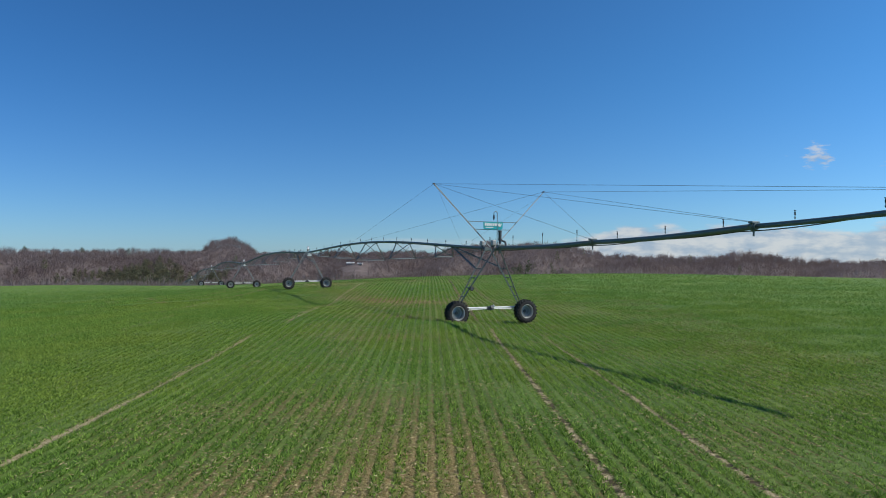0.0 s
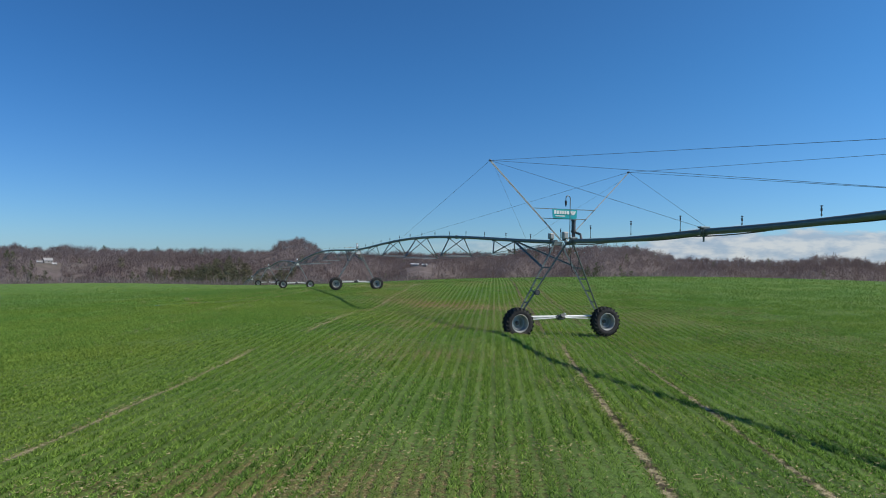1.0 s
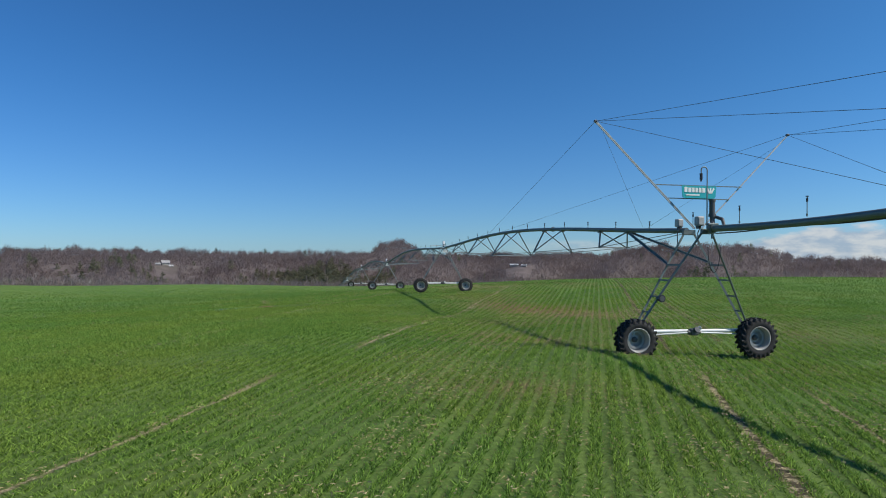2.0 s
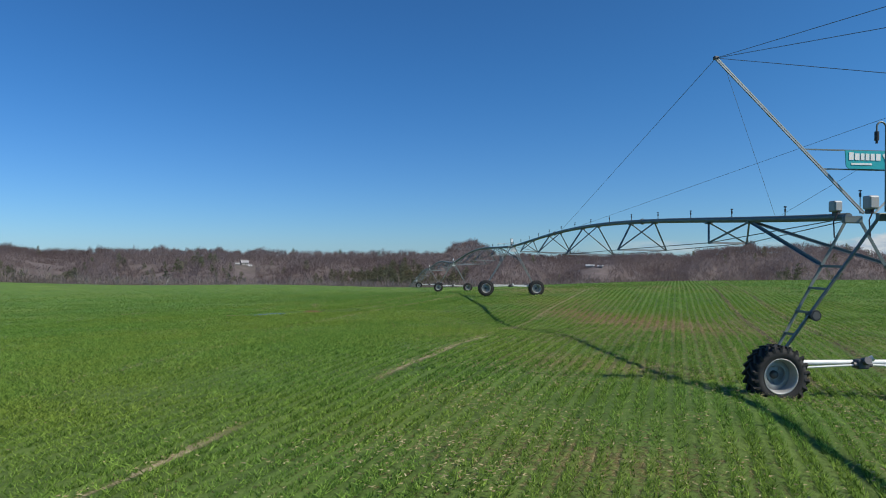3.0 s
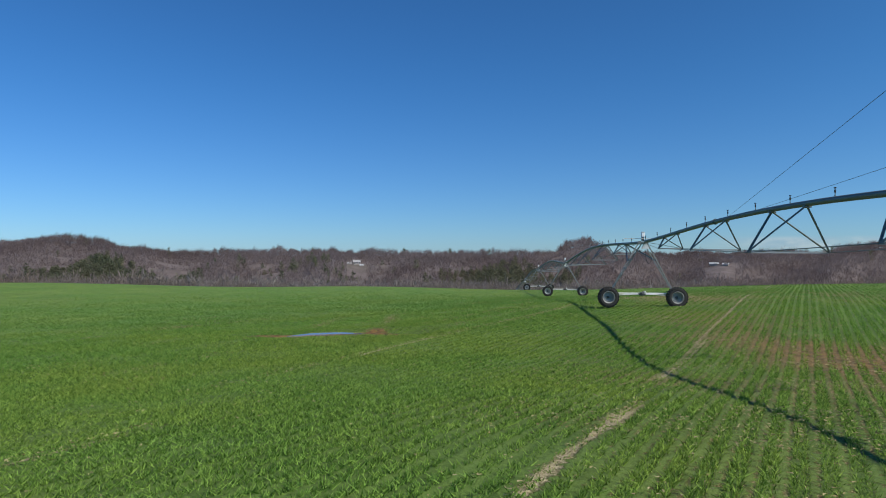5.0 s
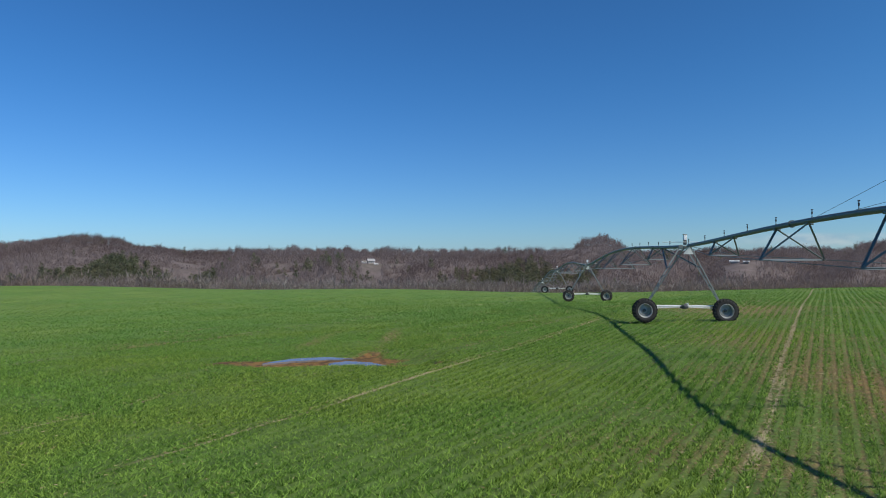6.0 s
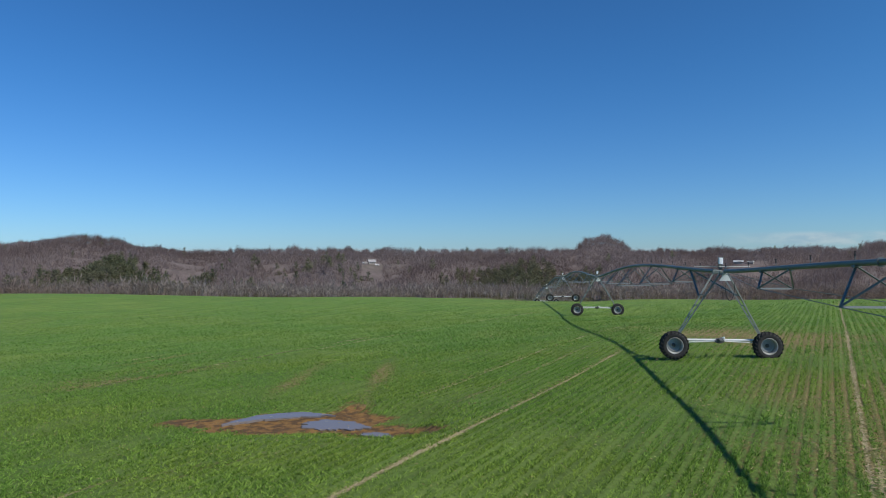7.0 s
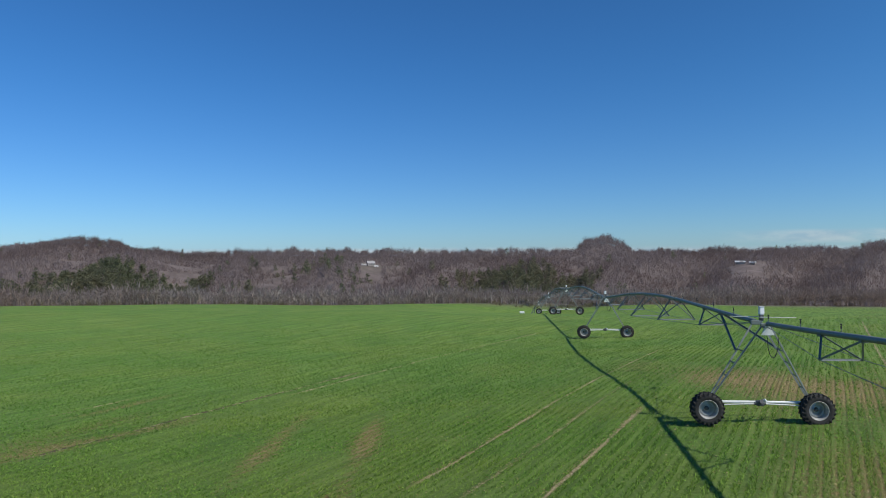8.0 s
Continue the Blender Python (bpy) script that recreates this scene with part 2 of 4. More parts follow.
def stain(x, y):
    """Thin, brown patches of the crop, 0 to 1."""
    s = 0.36 * bell(x, y, -5.0, 56.0, 6.5, 1.8, 118) + 0.20 * bell(x, y, -2.2, 31.6, 1.5, 0.9) + 0.26 * bell(x, y, -4.4, 38.6, 2.6, 1.6) + 0.10 * bell(x, y, -11.5, 66, 6, 3.2, 100) + 0.62 * bell(x, y, -17.2, 81, 5.5, 2.6, 128) + 0.18 * bell(x, y, -0.5, 11, 3.5, 4)
    s = s + 0.17 * bell(x, y, -41, 63, 9, 2.6, 100) + 0.09 * bell(x, y, -4, 43, 4, 8) + 0.3 * bell(x, y, -24, 84, 4, 1.6, 110)
    s = s + 0.15 * bell(x, y, -13, 60, 3, 7, 5) + 0.20 * bell(x, y, -4, 17, 3, 4) + 0.3 * bell(x, y, -42, 63, 3, 1.0, 100)
    s = s + 0.58 * bell(x, y, -28.8, 66.3, 7.0, 0.34, 121.3) + 0.3 * bell(x, y, -22.5, 52.5, 3.0, 0.4, 60) + 0.48 * bell(x, y, -31.7, 64.2, 6.0, 0.32, 120) + 0.45 * bell(x, y, -39.2, 62, 3.5, 0.6, 80) + 0.5 * bell(x, y, -45.0, 65.5, 3.0, 0.35, 95) + 0.12 * bell(x, y, -12.5, 73, 3.0, 8.0, 0)
    return s


def wet(x, y):
    """Bare wet mud round the puddle."""
    w = 1.05 * bell(x, y, *PUDDLE, 2.2, 1.0, 32) + 0.6 * bell(x, y, -21.9, 56.6, 1.3, 0.5, -12) + 0.8 * bell(x, y, -21.2, 57.0, 0.8, 0.4, -5) + 0.75 * bell(x, y, -27.9, 54.9, 1.2, 0.3, 22)
    w = w + 0.5 * bell(x, y, -24.6, 58.8, 0.35, 0.9, 30)
    return w * (0.35 + 0.75 * soft_noise(x, y, 0.8, 7) + 0.55 * soft_noise(x, y, 0.27, 19))


def cover(x, y):
    """Share of the soil that the crop hides, 0 to 1."""
    c = 0.84 + 0.10 * step(18, 26, y) * step(50, 42, y) + 0.15 * step(-6, -12, x + ROW_LEAN * y) + 0.11 * step(6, 10, x)
    c = c - 0.9 * stain(x, y) + 0.30 * (soft_noise(x, y, 3.1, 1) - 0.5) + 0.22 * (soft_noise(x, y, 9.0, 2) - 0.5)
    return np.clip(c - 1.3 * step(0.30, 0.62, wet(x, y)), 0, 1)


# ---- ground ----


def flight_distance(x, y):
    """Distance in plan from the line along which the field is crossed."""
    best = np.full(x.shape, 1e9)
    for (ax, ay), (bx, by) in (((0.4, 1.5), (0.3, 12.0)), ((0.3, 12.0), (-2.9, 26.8)), ((-2.9, 26.8), (-11.8, 44.4))):
        dx, dy = bx - ax, by - ay
        u = np.clip(((x - ax) * dx + (y - ay) * dy) / (dx * dx + dy * dy), 0, 1)
        best = np.minimum(best, np.hypot(x - ax - u * dx, y - ay - u * dy))
    return best


def ground_material():
    m = bpy.data.materials.new("field_soil_and_crop")
    m.use_nodes = True
    t = m.node_tree
    b = t.nodes["Principled BSDF"]
    b.inputs["Roughness"].default_value = 0.85
    b.inputs["Specular IOR Level"].default_value = 0.2
    geo = t.nodes.new("ShaderNodeNewGeometry")
    sep = t.nodes.new("ShaderNodeSeparateXYZ")
    link(t, geo.outputs["Position"], sep.inputs[0])
    x, y, _ = sep.outputs
    wob = noise_node(t, geo.outputs["Position"], 0.7, 3.0)
    s = math_node(t, "ADD", math_node(t, "ADD", x, math_node(t, "MULTIPLY", y, ROW_LEAN)), math_node(t, "MULTIPLY", math_node(t, "SUBTRACT", wob, 0.5), 0.09))
    at = t.nodes.new("ShaderNodeAttribute")
    at.attribute_name = "cover"
    cov = at.outputs["Fac"]
    mud = t.nodes.new("ShaderNodeAttribute")
    mud.attribute_name = "mud"
    woods = t.nodes.new("ShaderNodeAttribute")
    woods.attribute_name = "woods"
    fine, grain = noise_node(t, geo.outputs["Position"], 9.0, 6.0, 0.65), noise_node(t, geo.outputs["Position"], 40.0, 5.0, 0.7)
    broad = noise_node(t, geo.outputs["Position"], 0.12, 4.0, 0.6)
    clumps = noise_node(t, geo.outputs["Position"], 3.2, 4.0, 0.6)
    lane = math_node(t, "ADD", x, math_node(t, "MULTIPLY", y, ROW_LEAN))
    row = math_node(t, "SINE", math_node(t, "MULTIPLY_ADD", lane, 2 * math.pi / ROW_GAP, ROW_PHASE))
    wide = math_node(t, "SINE", math_node(t, "MULTIPLY_ADD", lane, math.pi / ROW_GAP, ROW_PHASE / 2 + math.pi / 4))
    row = math_node(t, "ADD", math_node(t, "MULTIPLY", row, 0.7), math_node(t, "MULTIPLY", wide, 0.65))
    row = math_node(t, "MULTIPLY", row, smooth_node(t, clumps, 0.36, 0.56))
    # soil with straw and stones
    soil = mix_node(t, fine, (0.080, 0.056, 0.018), (0.27, 0.195, 0.072))
    soil = mix_node(t, smooth_node(t, grain, 0.51, 0.60), soil, (0.50, 0.41, 0.20))
    soil = mix_node(t, mud.outputs["Fac"], soil, mix_node(t, smooth_node(t, clumps, 0.4, 0.6), mix_node(t, fine, (0.045, 0.026, 0.012), (0.13, 0.078, 0.036)), mix_node(t, fine, (0.13, 0.068, 0.020), (0.31, 0.175, 0.060))))
    drawn = t.nodes.new("ShaderNodeCombineXYZ")
    link(t, math_node(t, "MULTIPLY", lane, 2.2), drawn.inputs[0])
    link(t, math_node(t, "MULTIPLY", y, 0.12), drawn.inputs[1])
    streak = noise_node(t, drawn.outputs[0], 1.0, 5.0, 0.65)
    speck = smooth_node(t, math_node(t, "ADD", math_node(t, "MULTIPLY", fine, 0.5), math_node(t, "MULTIPLY", streak, 0.5)), 0.38, 0.62)
    crop = mix_node(t, speck, (0.053, 0.113, 0.017), (0.146, 0.248, 0.046))
    crop = mix_node(t, smooth_node(t, broad, 0.35, 0.7), crop, mix_node(t, speck, (0.078, 0.128, 0.020), (0.182, 0.264, 0.055)))
    blades = t.nodes.new("ShaderNodeAttribute")          # where single blades stand, their shade is painted into the crop colour below
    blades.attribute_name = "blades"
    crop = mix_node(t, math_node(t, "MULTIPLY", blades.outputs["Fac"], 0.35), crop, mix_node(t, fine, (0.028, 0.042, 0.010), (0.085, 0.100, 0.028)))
    # thin stands have yellowed
    crop = mix_node(t, math_node(t, "MULTIPLY", smooth_node(t, cov, 0.82, 0.30), 0.8), crop, mix_node(t, fine, (0.12, 0.112, 0.026), (0.27, 0.235, 0.070)))
    level = math_node(t, "ADD", math_node(t, "MULTIPLY", cov, 1.5), math_node(t, "MULTIPLY", row, 0.34))
    level = math_node(t, "ADD", level, math_node(t, "MULTIPLY", math_node(t, "SUBTRACT", fine, 0.5), 1.7))
    green = smooth_node(t, level, 0.56, 1.06)
    worn = noise_node(t, geo.outputs["Position"], 0.22, 3.0)
    # dark brown that paints the shade inside sunken ruts
    shaded_furrow = mix_node(t, fine, (0.03, 0.022, 0.012), (0.12, 0.085, 0.05))
    pale = mix_node(t, smooth_node(t, grain, 0.40, 0.60), mix_node(t, fine, (0.09, 0.060, 0.026), (0.28, 0.212, 0.105)), (0.50, 0.42, 0.26))
    for centre, half, y0, y1, *shade_share in TRACKS:
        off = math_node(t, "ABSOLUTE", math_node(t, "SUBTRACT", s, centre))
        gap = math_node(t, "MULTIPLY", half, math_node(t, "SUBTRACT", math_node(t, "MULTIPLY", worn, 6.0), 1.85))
        dark = shade_share[0] if shade_share else 0.0
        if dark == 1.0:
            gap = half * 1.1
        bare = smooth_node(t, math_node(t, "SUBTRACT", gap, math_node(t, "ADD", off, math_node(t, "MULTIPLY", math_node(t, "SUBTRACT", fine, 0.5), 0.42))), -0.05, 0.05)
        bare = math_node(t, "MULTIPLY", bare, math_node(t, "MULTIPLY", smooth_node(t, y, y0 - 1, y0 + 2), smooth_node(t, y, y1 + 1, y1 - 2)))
        rut = shaded_furrow if dark == 1.0 else mix_node(t, smooth_node(t, clumps, 0.60 - 0.25 * dark, 0.68 - 0.25 * dark), pale, shaded_furrow) if dark else pale
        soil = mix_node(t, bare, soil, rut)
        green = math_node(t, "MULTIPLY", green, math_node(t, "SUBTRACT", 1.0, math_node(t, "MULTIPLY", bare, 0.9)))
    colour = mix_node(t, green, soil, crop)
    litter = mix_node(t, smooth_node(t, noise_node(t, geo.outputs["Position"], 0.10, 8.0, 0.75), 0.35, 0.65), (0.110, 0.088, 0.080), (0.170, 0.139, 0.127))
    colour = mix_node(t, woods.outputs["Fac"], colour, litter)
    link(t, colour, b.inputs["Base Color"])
    n = t.nodes.new("ShaderNodeBump")
    n.inputs["Strength"].default_value, n.inputs["Distance"].default_value = 0.7, 0.12
    link(t, math_node(t, "ADD", math_node(t, "MULTIPLY", green, 0.7), math_node(t, "MULTIPLY", fine, 0.6)), n.inputs["Height"])
    link(t, n.outputs[0], b.inputs["Normal"])
    return m


def spread(lo, hi, fine, far_lo, far_hi):
    """Grid lines: even in the middle, ever wider outwards."""
    mid = list(np.arange(lo, hi + 1e-6, fine))
    d, up, down = fine, [hi], [lo]
    while up[-1] < far_hi or down[-1] > far_lo:
        d = min(d * 1.12, 45)
        if up[-1] < far_hi:
            up.append(up[-1] + d)
        if down[-1] > far_lo:
            down.append(down[-1] - d)
    return np.array(sorted(set(mid) | set(up) | set(down)))


def make_ground():
    xs, ys = spread(-62, 26, 0.5, -2600, 2600), spread(2, 108, 0.5, -1500, 2800)
    gx, gy = np.meshgrid(xs, ys)
    z = land_z(gx, gy)
    near = step(140, 60, np.hypot(gx + 10, gy - 50))
    z = z + near * 0.06 * (soft_noise(gx, gy, 1.7, 3) - 0.5)
    nx, ny = len(xs), len(ys)
    me = bpy.data.meshes.new("ground")
    me.vertices.add(nx * ny)
    me.vertices.foreach_set("co", np.stack([gx, gy, z], -1).ravel())
    i = (np.arange(ny - 1)[:, None] * nx + np.arange(nx - 1)).ravel()
    quads = np.stack([i, i + 1, i + 1 + nx, i + nx], -1)
    me.loops.add(quads.size)
    me.polygons.add(len(quads))
    me.loops.foreach_set("vertex_index", quads.ravel())
    me.polygons.foreach_set("loop_start", np.arange(0, quads.size, 4))
    me.polygons.foreach_set("use_smooth", np.ones(len(quads), bool))
    r = wood_line(gx, gy)
    # "blades" marks where the ground colour is darkened as shade under the crop
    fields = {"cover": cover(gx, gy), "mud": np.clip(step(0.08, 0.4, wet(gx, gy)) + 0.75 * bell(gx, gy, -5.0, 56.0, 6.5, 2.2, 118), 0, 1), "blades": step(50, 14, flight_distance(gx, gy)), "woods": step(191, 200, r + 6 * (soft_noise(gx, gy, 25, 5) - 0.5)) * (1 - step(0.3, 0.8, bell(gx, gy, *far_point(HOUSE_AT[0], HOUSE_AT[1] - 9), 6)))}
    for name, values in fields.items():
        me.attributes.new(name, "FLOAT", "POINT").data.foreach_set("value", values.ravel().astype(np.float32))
    me.update()
    me.validate()
    me.materials.append(ground_material())
    return tagged(new("ground", me), "rolling green winter wheat field with drill rows and bare wheel tracks", "field", kind="structure")


make_ground()


def tri_object(name, tris, mat, label, category, kind="stuff", tint=None):
    """Loose triangles, joined into one mesh."""
    n = len(tris)
    me = bpy.data.meshes.new(name)
    me.vertices.add(3 * n)
    me.vertices.foreach_set("co", np.ascontiguousarray(tris, np.float32).ravel())
    me.loops.add(3 * n)
    me.polygons.add(n)
    me.loops.foreach_set("vertex_index", np.arange(3 * n))
    me.polygons.foreach_set("loop_start", np.arange(0, 3 * n, 3))
    if tint is not None:
        me.attributes.new("tint", "FLOAT", "FACE").data.foreach_set("value", np.ascontiguousarray(tint, np.float32))
    me.update()
    me.materials.append(mat)
    return tagged(new(name, me), label, category, kind=kind)


# ---- puddle ----


def make_puddle():
    m = bpy.data.materials.new("still_water")
    m.use_nodes = True
    t = m.node_tree
    b = t.nodes["Principled BSDF"]
    b.inputs["Base Color"].default_value, b.inputs["Roughness"].default_value, b.inputs["IOR"].default_value = (0.17, 0.15, 0.14, 1), 0.05, 1.33
    n = t.nodes.new("ShaderNodeBump")
    n.inputs["Strength"].default_value, n.inputs["Distance"].default_value = 0.15, 0.02
    link(t, noise_node(t, t.nodes.new("ShaderNodeTexCoord").outputs["Object"], 5.0, 2.0), n.inputs["Height"])
    link(t, n.outputs[0], b.inputs["Normal"])
    # place across and along, half length, half width, bearing, bend
    lobes = ((-25.85, 56.85, 1.5, 0.34, 50, 0.5), (-23.75, 56.95, 0.98, 0.55, 20, 0.12), (-21.95, 56.75, 0.45, 0.24, 10, 0.0))
    for cx, cy, a, b2, turn, bend in lobes:
        bm = bmesh.new()
        ring = []
        for k in range(120):
            th = 2 * math.pi * k / 120
            w = 1 + 0.10 * math.sin(3 * th + cx) + 0.08 * math.sin(7 * th + cy) + 0.06 * math.sin(13 * th) + 0.05 * math.sin(29 * th + cx) + 0.04 * random.random()
            u, v = a * w * math.cos(th), b2 * w * math.sin(th)
            v += bend * (0.5 - (u / a) ** 2)
            c, s = math.cos(radians(turn)), math.sin(radians(turn))
            ring.append((u * c - v * s, u * s + v * c))
        z = PUDDLE_Z
        top = bm.faces.new([bm.verts.new((u, v, 0)) for u, v in ring])
        down = bmesh.ops.extrude_face_region(bm, geom=[top])
        for q in down["geom"]:
            if isinstance(q, bmesh.types.BMVert):
                q.co.z -= 0.12
        bmesh.ops.recalc_face_normals(bm, faces=bm.faces)
        me = bpy.data.meshes.new("puddle")
        bm.to_mesh(me)
        bm.free()
        me.materials.append(m)
        ob = tagged(new("puddle", me), "shallow rain puddle in brown mud among the wheat", "puddle", "puddles in the field", "thing")
        ob.location = (cx, cy, z)


make_puddle()

# ---- building helpers ----


def part(name, bm, mat, parent=None, label=""):
    me = bpy.data.meshes.new(name)
    bm.to_mesh(me)
    bm.free()
    me.materials.append(mat)
    ob = new(name, me)
    if parent:
        ob.parent = parent
    if label:
        ob["label"] = label
    return ob


def share(name, ob, parent, m):
    """Another part on the same mesh."""
    o = new(name, ob.data)
    o.parent, o.matrix_local = parent, m
    return o


def tube(bm, a, b, r, sides=8, r2=None):
    """A round bar from a to b."""
    a, b = Vector(a), Vector(b)
    q = (b - a).to_track_quat("Z", "Y").to_matrix().to_4x4()
    bmesh.ops.create_cone(bm, cap_ends=True, segments=sides, radius1=r, radius2=r if r2 is None else r2, depth=(b - a).length,
                          matrix=Matrix.Translation((a + b) / 2) @ q)
    return bm


def angle_bar(bm, a, b, w=0.06, th=0.008, up=(0, 0, 1)):
    """An L-section bar from a to b."""
    a, b = Vector(a), Vector(b)
    d = (b - a).normalized()
    side = d.cross(Vector(up)).normalized()
    top = side.cross(d).normalized()
    prof = [(0, 0), (w, 0), (w, th), (th, th), (th, w), (0, w)]
    ends = [[bm.verts.new(p + side * (u - w / 2) + top * (v - w / 2)) for u, v in prof] for p in (a, b)]
    n = len(prof)
    for k in range(n):
        bm.faces.new((ends[0][k], ends[0][(k + 1) % n], ends[1][(k + 1) % n], ends[1][k]))
    bm.faces.new(list(reversed(ends[0])))
    bm.faces.new(ends[1])
    return bm


def block(bm, size, at=(0, 0, 0), bevel=0.02, turn=None):
    m = Matrix.Translation(at) @ (turn or Matrix()) @ Matrix.Diagonal((*size, 1))
    made = bmesh.ops.create_cube(bm, size=1.0, matrix=m)
    if bevel:
        edges = list({e for v in made["verts"] for e in v.link_edges})
        bmesh.ops.bevel(bm, geom=edges, offset=bevel, segments=2, profile=0.5, affect="EDGES")
    return bm


def lathe(bm, profile, sides=40, smooth=True):
    """A ring of (radius, across) swept about the y axis."""
    rings = []
    for k in range(sides):
        th = 2 * math.pi * k / sides
        rings.append([bm.verts.new((r * math.cos(th), w, r * math.sin(th))) for r, w in profile])
    for k in range(sides):
        a, b = rings[k], rings[(k + 1) % sides]
        for j in range(len(profile) - 1):
            f = bm.faces.new((a[j], b[j], b[j + 1], a[j + 1]))
            f.smooth = smooth
    bmesh.ops.recalc_face_normals(bm, faces=bm.faces)
    return bm


def path_tube(bm, points, r, sides=8):
    for a, b in zip(points, points[1:]):
        tube(bm, a, b, r, sides)
    for p in points[1:-1]:
        bmesh.ops.create_uvsphere(bm, u_segments=sides, v_segments=4, radius=r, matrix=Matrix.Translation(p))
    return bm


# ---- drive tower ----
WHEEL_R, BASE, PIPE_Z = 0.60, 3.95, 3.83
BIG, SMALL = 1.03, 0.97                       # the end tower stands a little taller than the rest


def make_wheel(parent, x):
    wheel = part("wheel", lathe(bmesh.new(), [(0.085, 0.085), (0.075, 0.03), (0.045, 0.005), (0.001, 0.0)], 20), CAST, parent, "dark iron wheel hub")
    wheel.location = (x, 0, WHEEL_R)
    R, W = WHEEL_R, 0.19
    bm = lathe(bmesh.new(), [(0.33, -0.15), (0.36, -W + 0.01), (0.45, -W - 0.02), (0.54, -W), (R - 0.06, -W + 0.035), (R - 0.04, -0.06), (R - 0.035, 0),
                             (R - 0.04, 0.06), (R - 0.06, W - 0.035), (0.54, W), (0.45, W + 0.02), (0.36, W - 0.01), (0.33, 0.15)], 48)
    lugs = 22
    for k in range(2 * lugs):
        side = 1 if k % 2 else -1
        th = math.pi * k / lugs
        # a bar that runs from the tyre's middle back to its shoulder
        m = Matrix.Rotation(th, 4, "Y") @ Matrix.Translation((R - 0.03, side * 0.095, 0)) @ Matrix.Rotation(side * 0.75, 4, "X")
        block(bm, (0.075, 0.25, 0.045), bevel=0, turn=m)
        m = Matrix.Rotation(th + 0.13, 4, "Y") @ Matrix.Translation((R - 0.075, side * (W - 0.005), 0)) @ Matrix.Rotation(side * 0.2, 4, "X")
        block(bm, (0.09, 0.05, 0.05), bevel=0, turn=m)
    tyre = part("tyre", bm, RUBBER, wheel, "black tractor tyre with chevron lugs")
    bm = lathe(bmesh.new(), [(0.345, -0.165), (0.358, -0.19), (0.338, -0.185), (0.318, -0.12), (0.305, -0.02), (0.285, 0.07), (0.22, 0.125), (0.14, 0.09), (0.001, 0.085)], 40)
    lathe(bm, [(0.345, 0.165), (0.355, 0.185), (0.335, 0.18), (0.31, 0.10), (0.28, 0.0), (0.2, 0.0)], 40)
    for k in range(8):
        th = 2 * math.pi * k / 8
        tube(bm, (0.155 * math.cos(th), 0.045, 0.155 * math.sin(th)), (0.155 * math.cos(th), 0.10, 0.155 * math.sin(th)), 0.014, 6)
    rim = part("rim", bm, RIM, wheel, "dusty galvanised steel rim")
    return wheel


def make_tower():
    tower = new("drive_tower")
    half = BASE / 2
    make_wheel(tower, -half)
    first = [c for c in tower.children if c.name.startswith("wheel")][0]
    other = share("wheel", first, tower, pose(half, 0, WHEEL_R))
    for c in first.children:
        share(c.name.split(".")[0], c, other, Matrix())
    for x in (-half, half):
        s = 1 if x > 0 else -1
        bm = block(bmesh.new(), (0.24, 0.26, 0.26), (x - s * 0.02, 0.30, WHEEL_R), 0.04)
        tube(bm, (x, 0.05, WHEEL_R), (x, 0.4, WHEEL_R), 0.07, 12)
        part("gearbox", bm, CAST, tower, "dark iron wheel gearbox")
        part("gearbox_bracket", block(bmesh.new(), (0.16, 0.1, 0.34), (x - s * 0.12, 0.30, WHEEL_R + 0.24), 0.015), GALV, tower)
    bm = tube(bmesh.new(), (-half + 0.1, 0.30, 0.80), (half - 0.1, 0.30, 0.80), 0.055, 12)
    part("base_beam", bm, GALV_PALE, tower, "pale galvanised base beam between the wheels")
    for s in (-1, 1):
        part("drive_shaft", tube(bmesh.new(), (s * 0.2, 0.17, 0.765), (s * (half - 0.14), 0.2, 0.69), 0.022, 8), GALV_PALE, tower)
    bm = block(bmesh.new(), (0.26, 0.2, 0.2), (0, 0.2, 0.78), 0.04)
    tube(bm, (0.02, 0.2, 0.82), (0.02, 0.02, 0.88), 0.08, 14)
    tube(bm, (-0.2, 0.18, 0.77), (0.2, 0.18, 0.77), 0.06, 10)
    part("drive_motor", bm, CAST, tower, "dark centre drive motor and gearbox")
    part("motor_cap", tube(bmesh.new(), (0.06, 0.16, 0.84), (0.18, 0.08, 0.93), 0.06, 12), GALV_PALE, tower)
    # legs: two on each side, close together above the wheel, spread at the pipe
    for s in (-1, 1):
        for f in (-1, 1):
            low, high = (s * (half - 0.16), 0.28 + f * 0.13, 0.92), (s * 0.16, f * 0.5, PIPE_Z - 0.08)
            part("leg", angle_bar(bmesh.new(), low, high, 0.066, 0.012, (0, f, 0.2)), GALV, tower)
        for k in (0.17, 0.33, 0.5, 0.66):
            e = [Vector((s * (half - 0.16), 0.28 + f * 0.13, 0.92)).lerp(Vector((s * 0.16, f * 0.5, PIPE_Z - 0.08)), k) for f in (-1, 1)]
            part("rung", angle_bar(bmesh.new(), e[0], e[1], 0.05, 0.008), GALV, tower)
    for f in (-1, 1):
        part("saddle", block(bmesh.new(), (0.42, 0.10, 0.16), (0, f * 0.5, PIPE_Z - 0.06), 0.02), GALV, tower)
    bm = bmesh.new()
    for k in range(14):
        a = math.pi * k / 13
        p = Vector((0.25 + 0.20 * math.cos(a), -0.45, PIPE_Z - 0.5 - 0.75 * math.sin(a)))
        if k:
            tube(bm, last, p, 0.014, 6)
        last = p
    part("hose", bm, BLACK, tower, "black cable loop")
    return tower


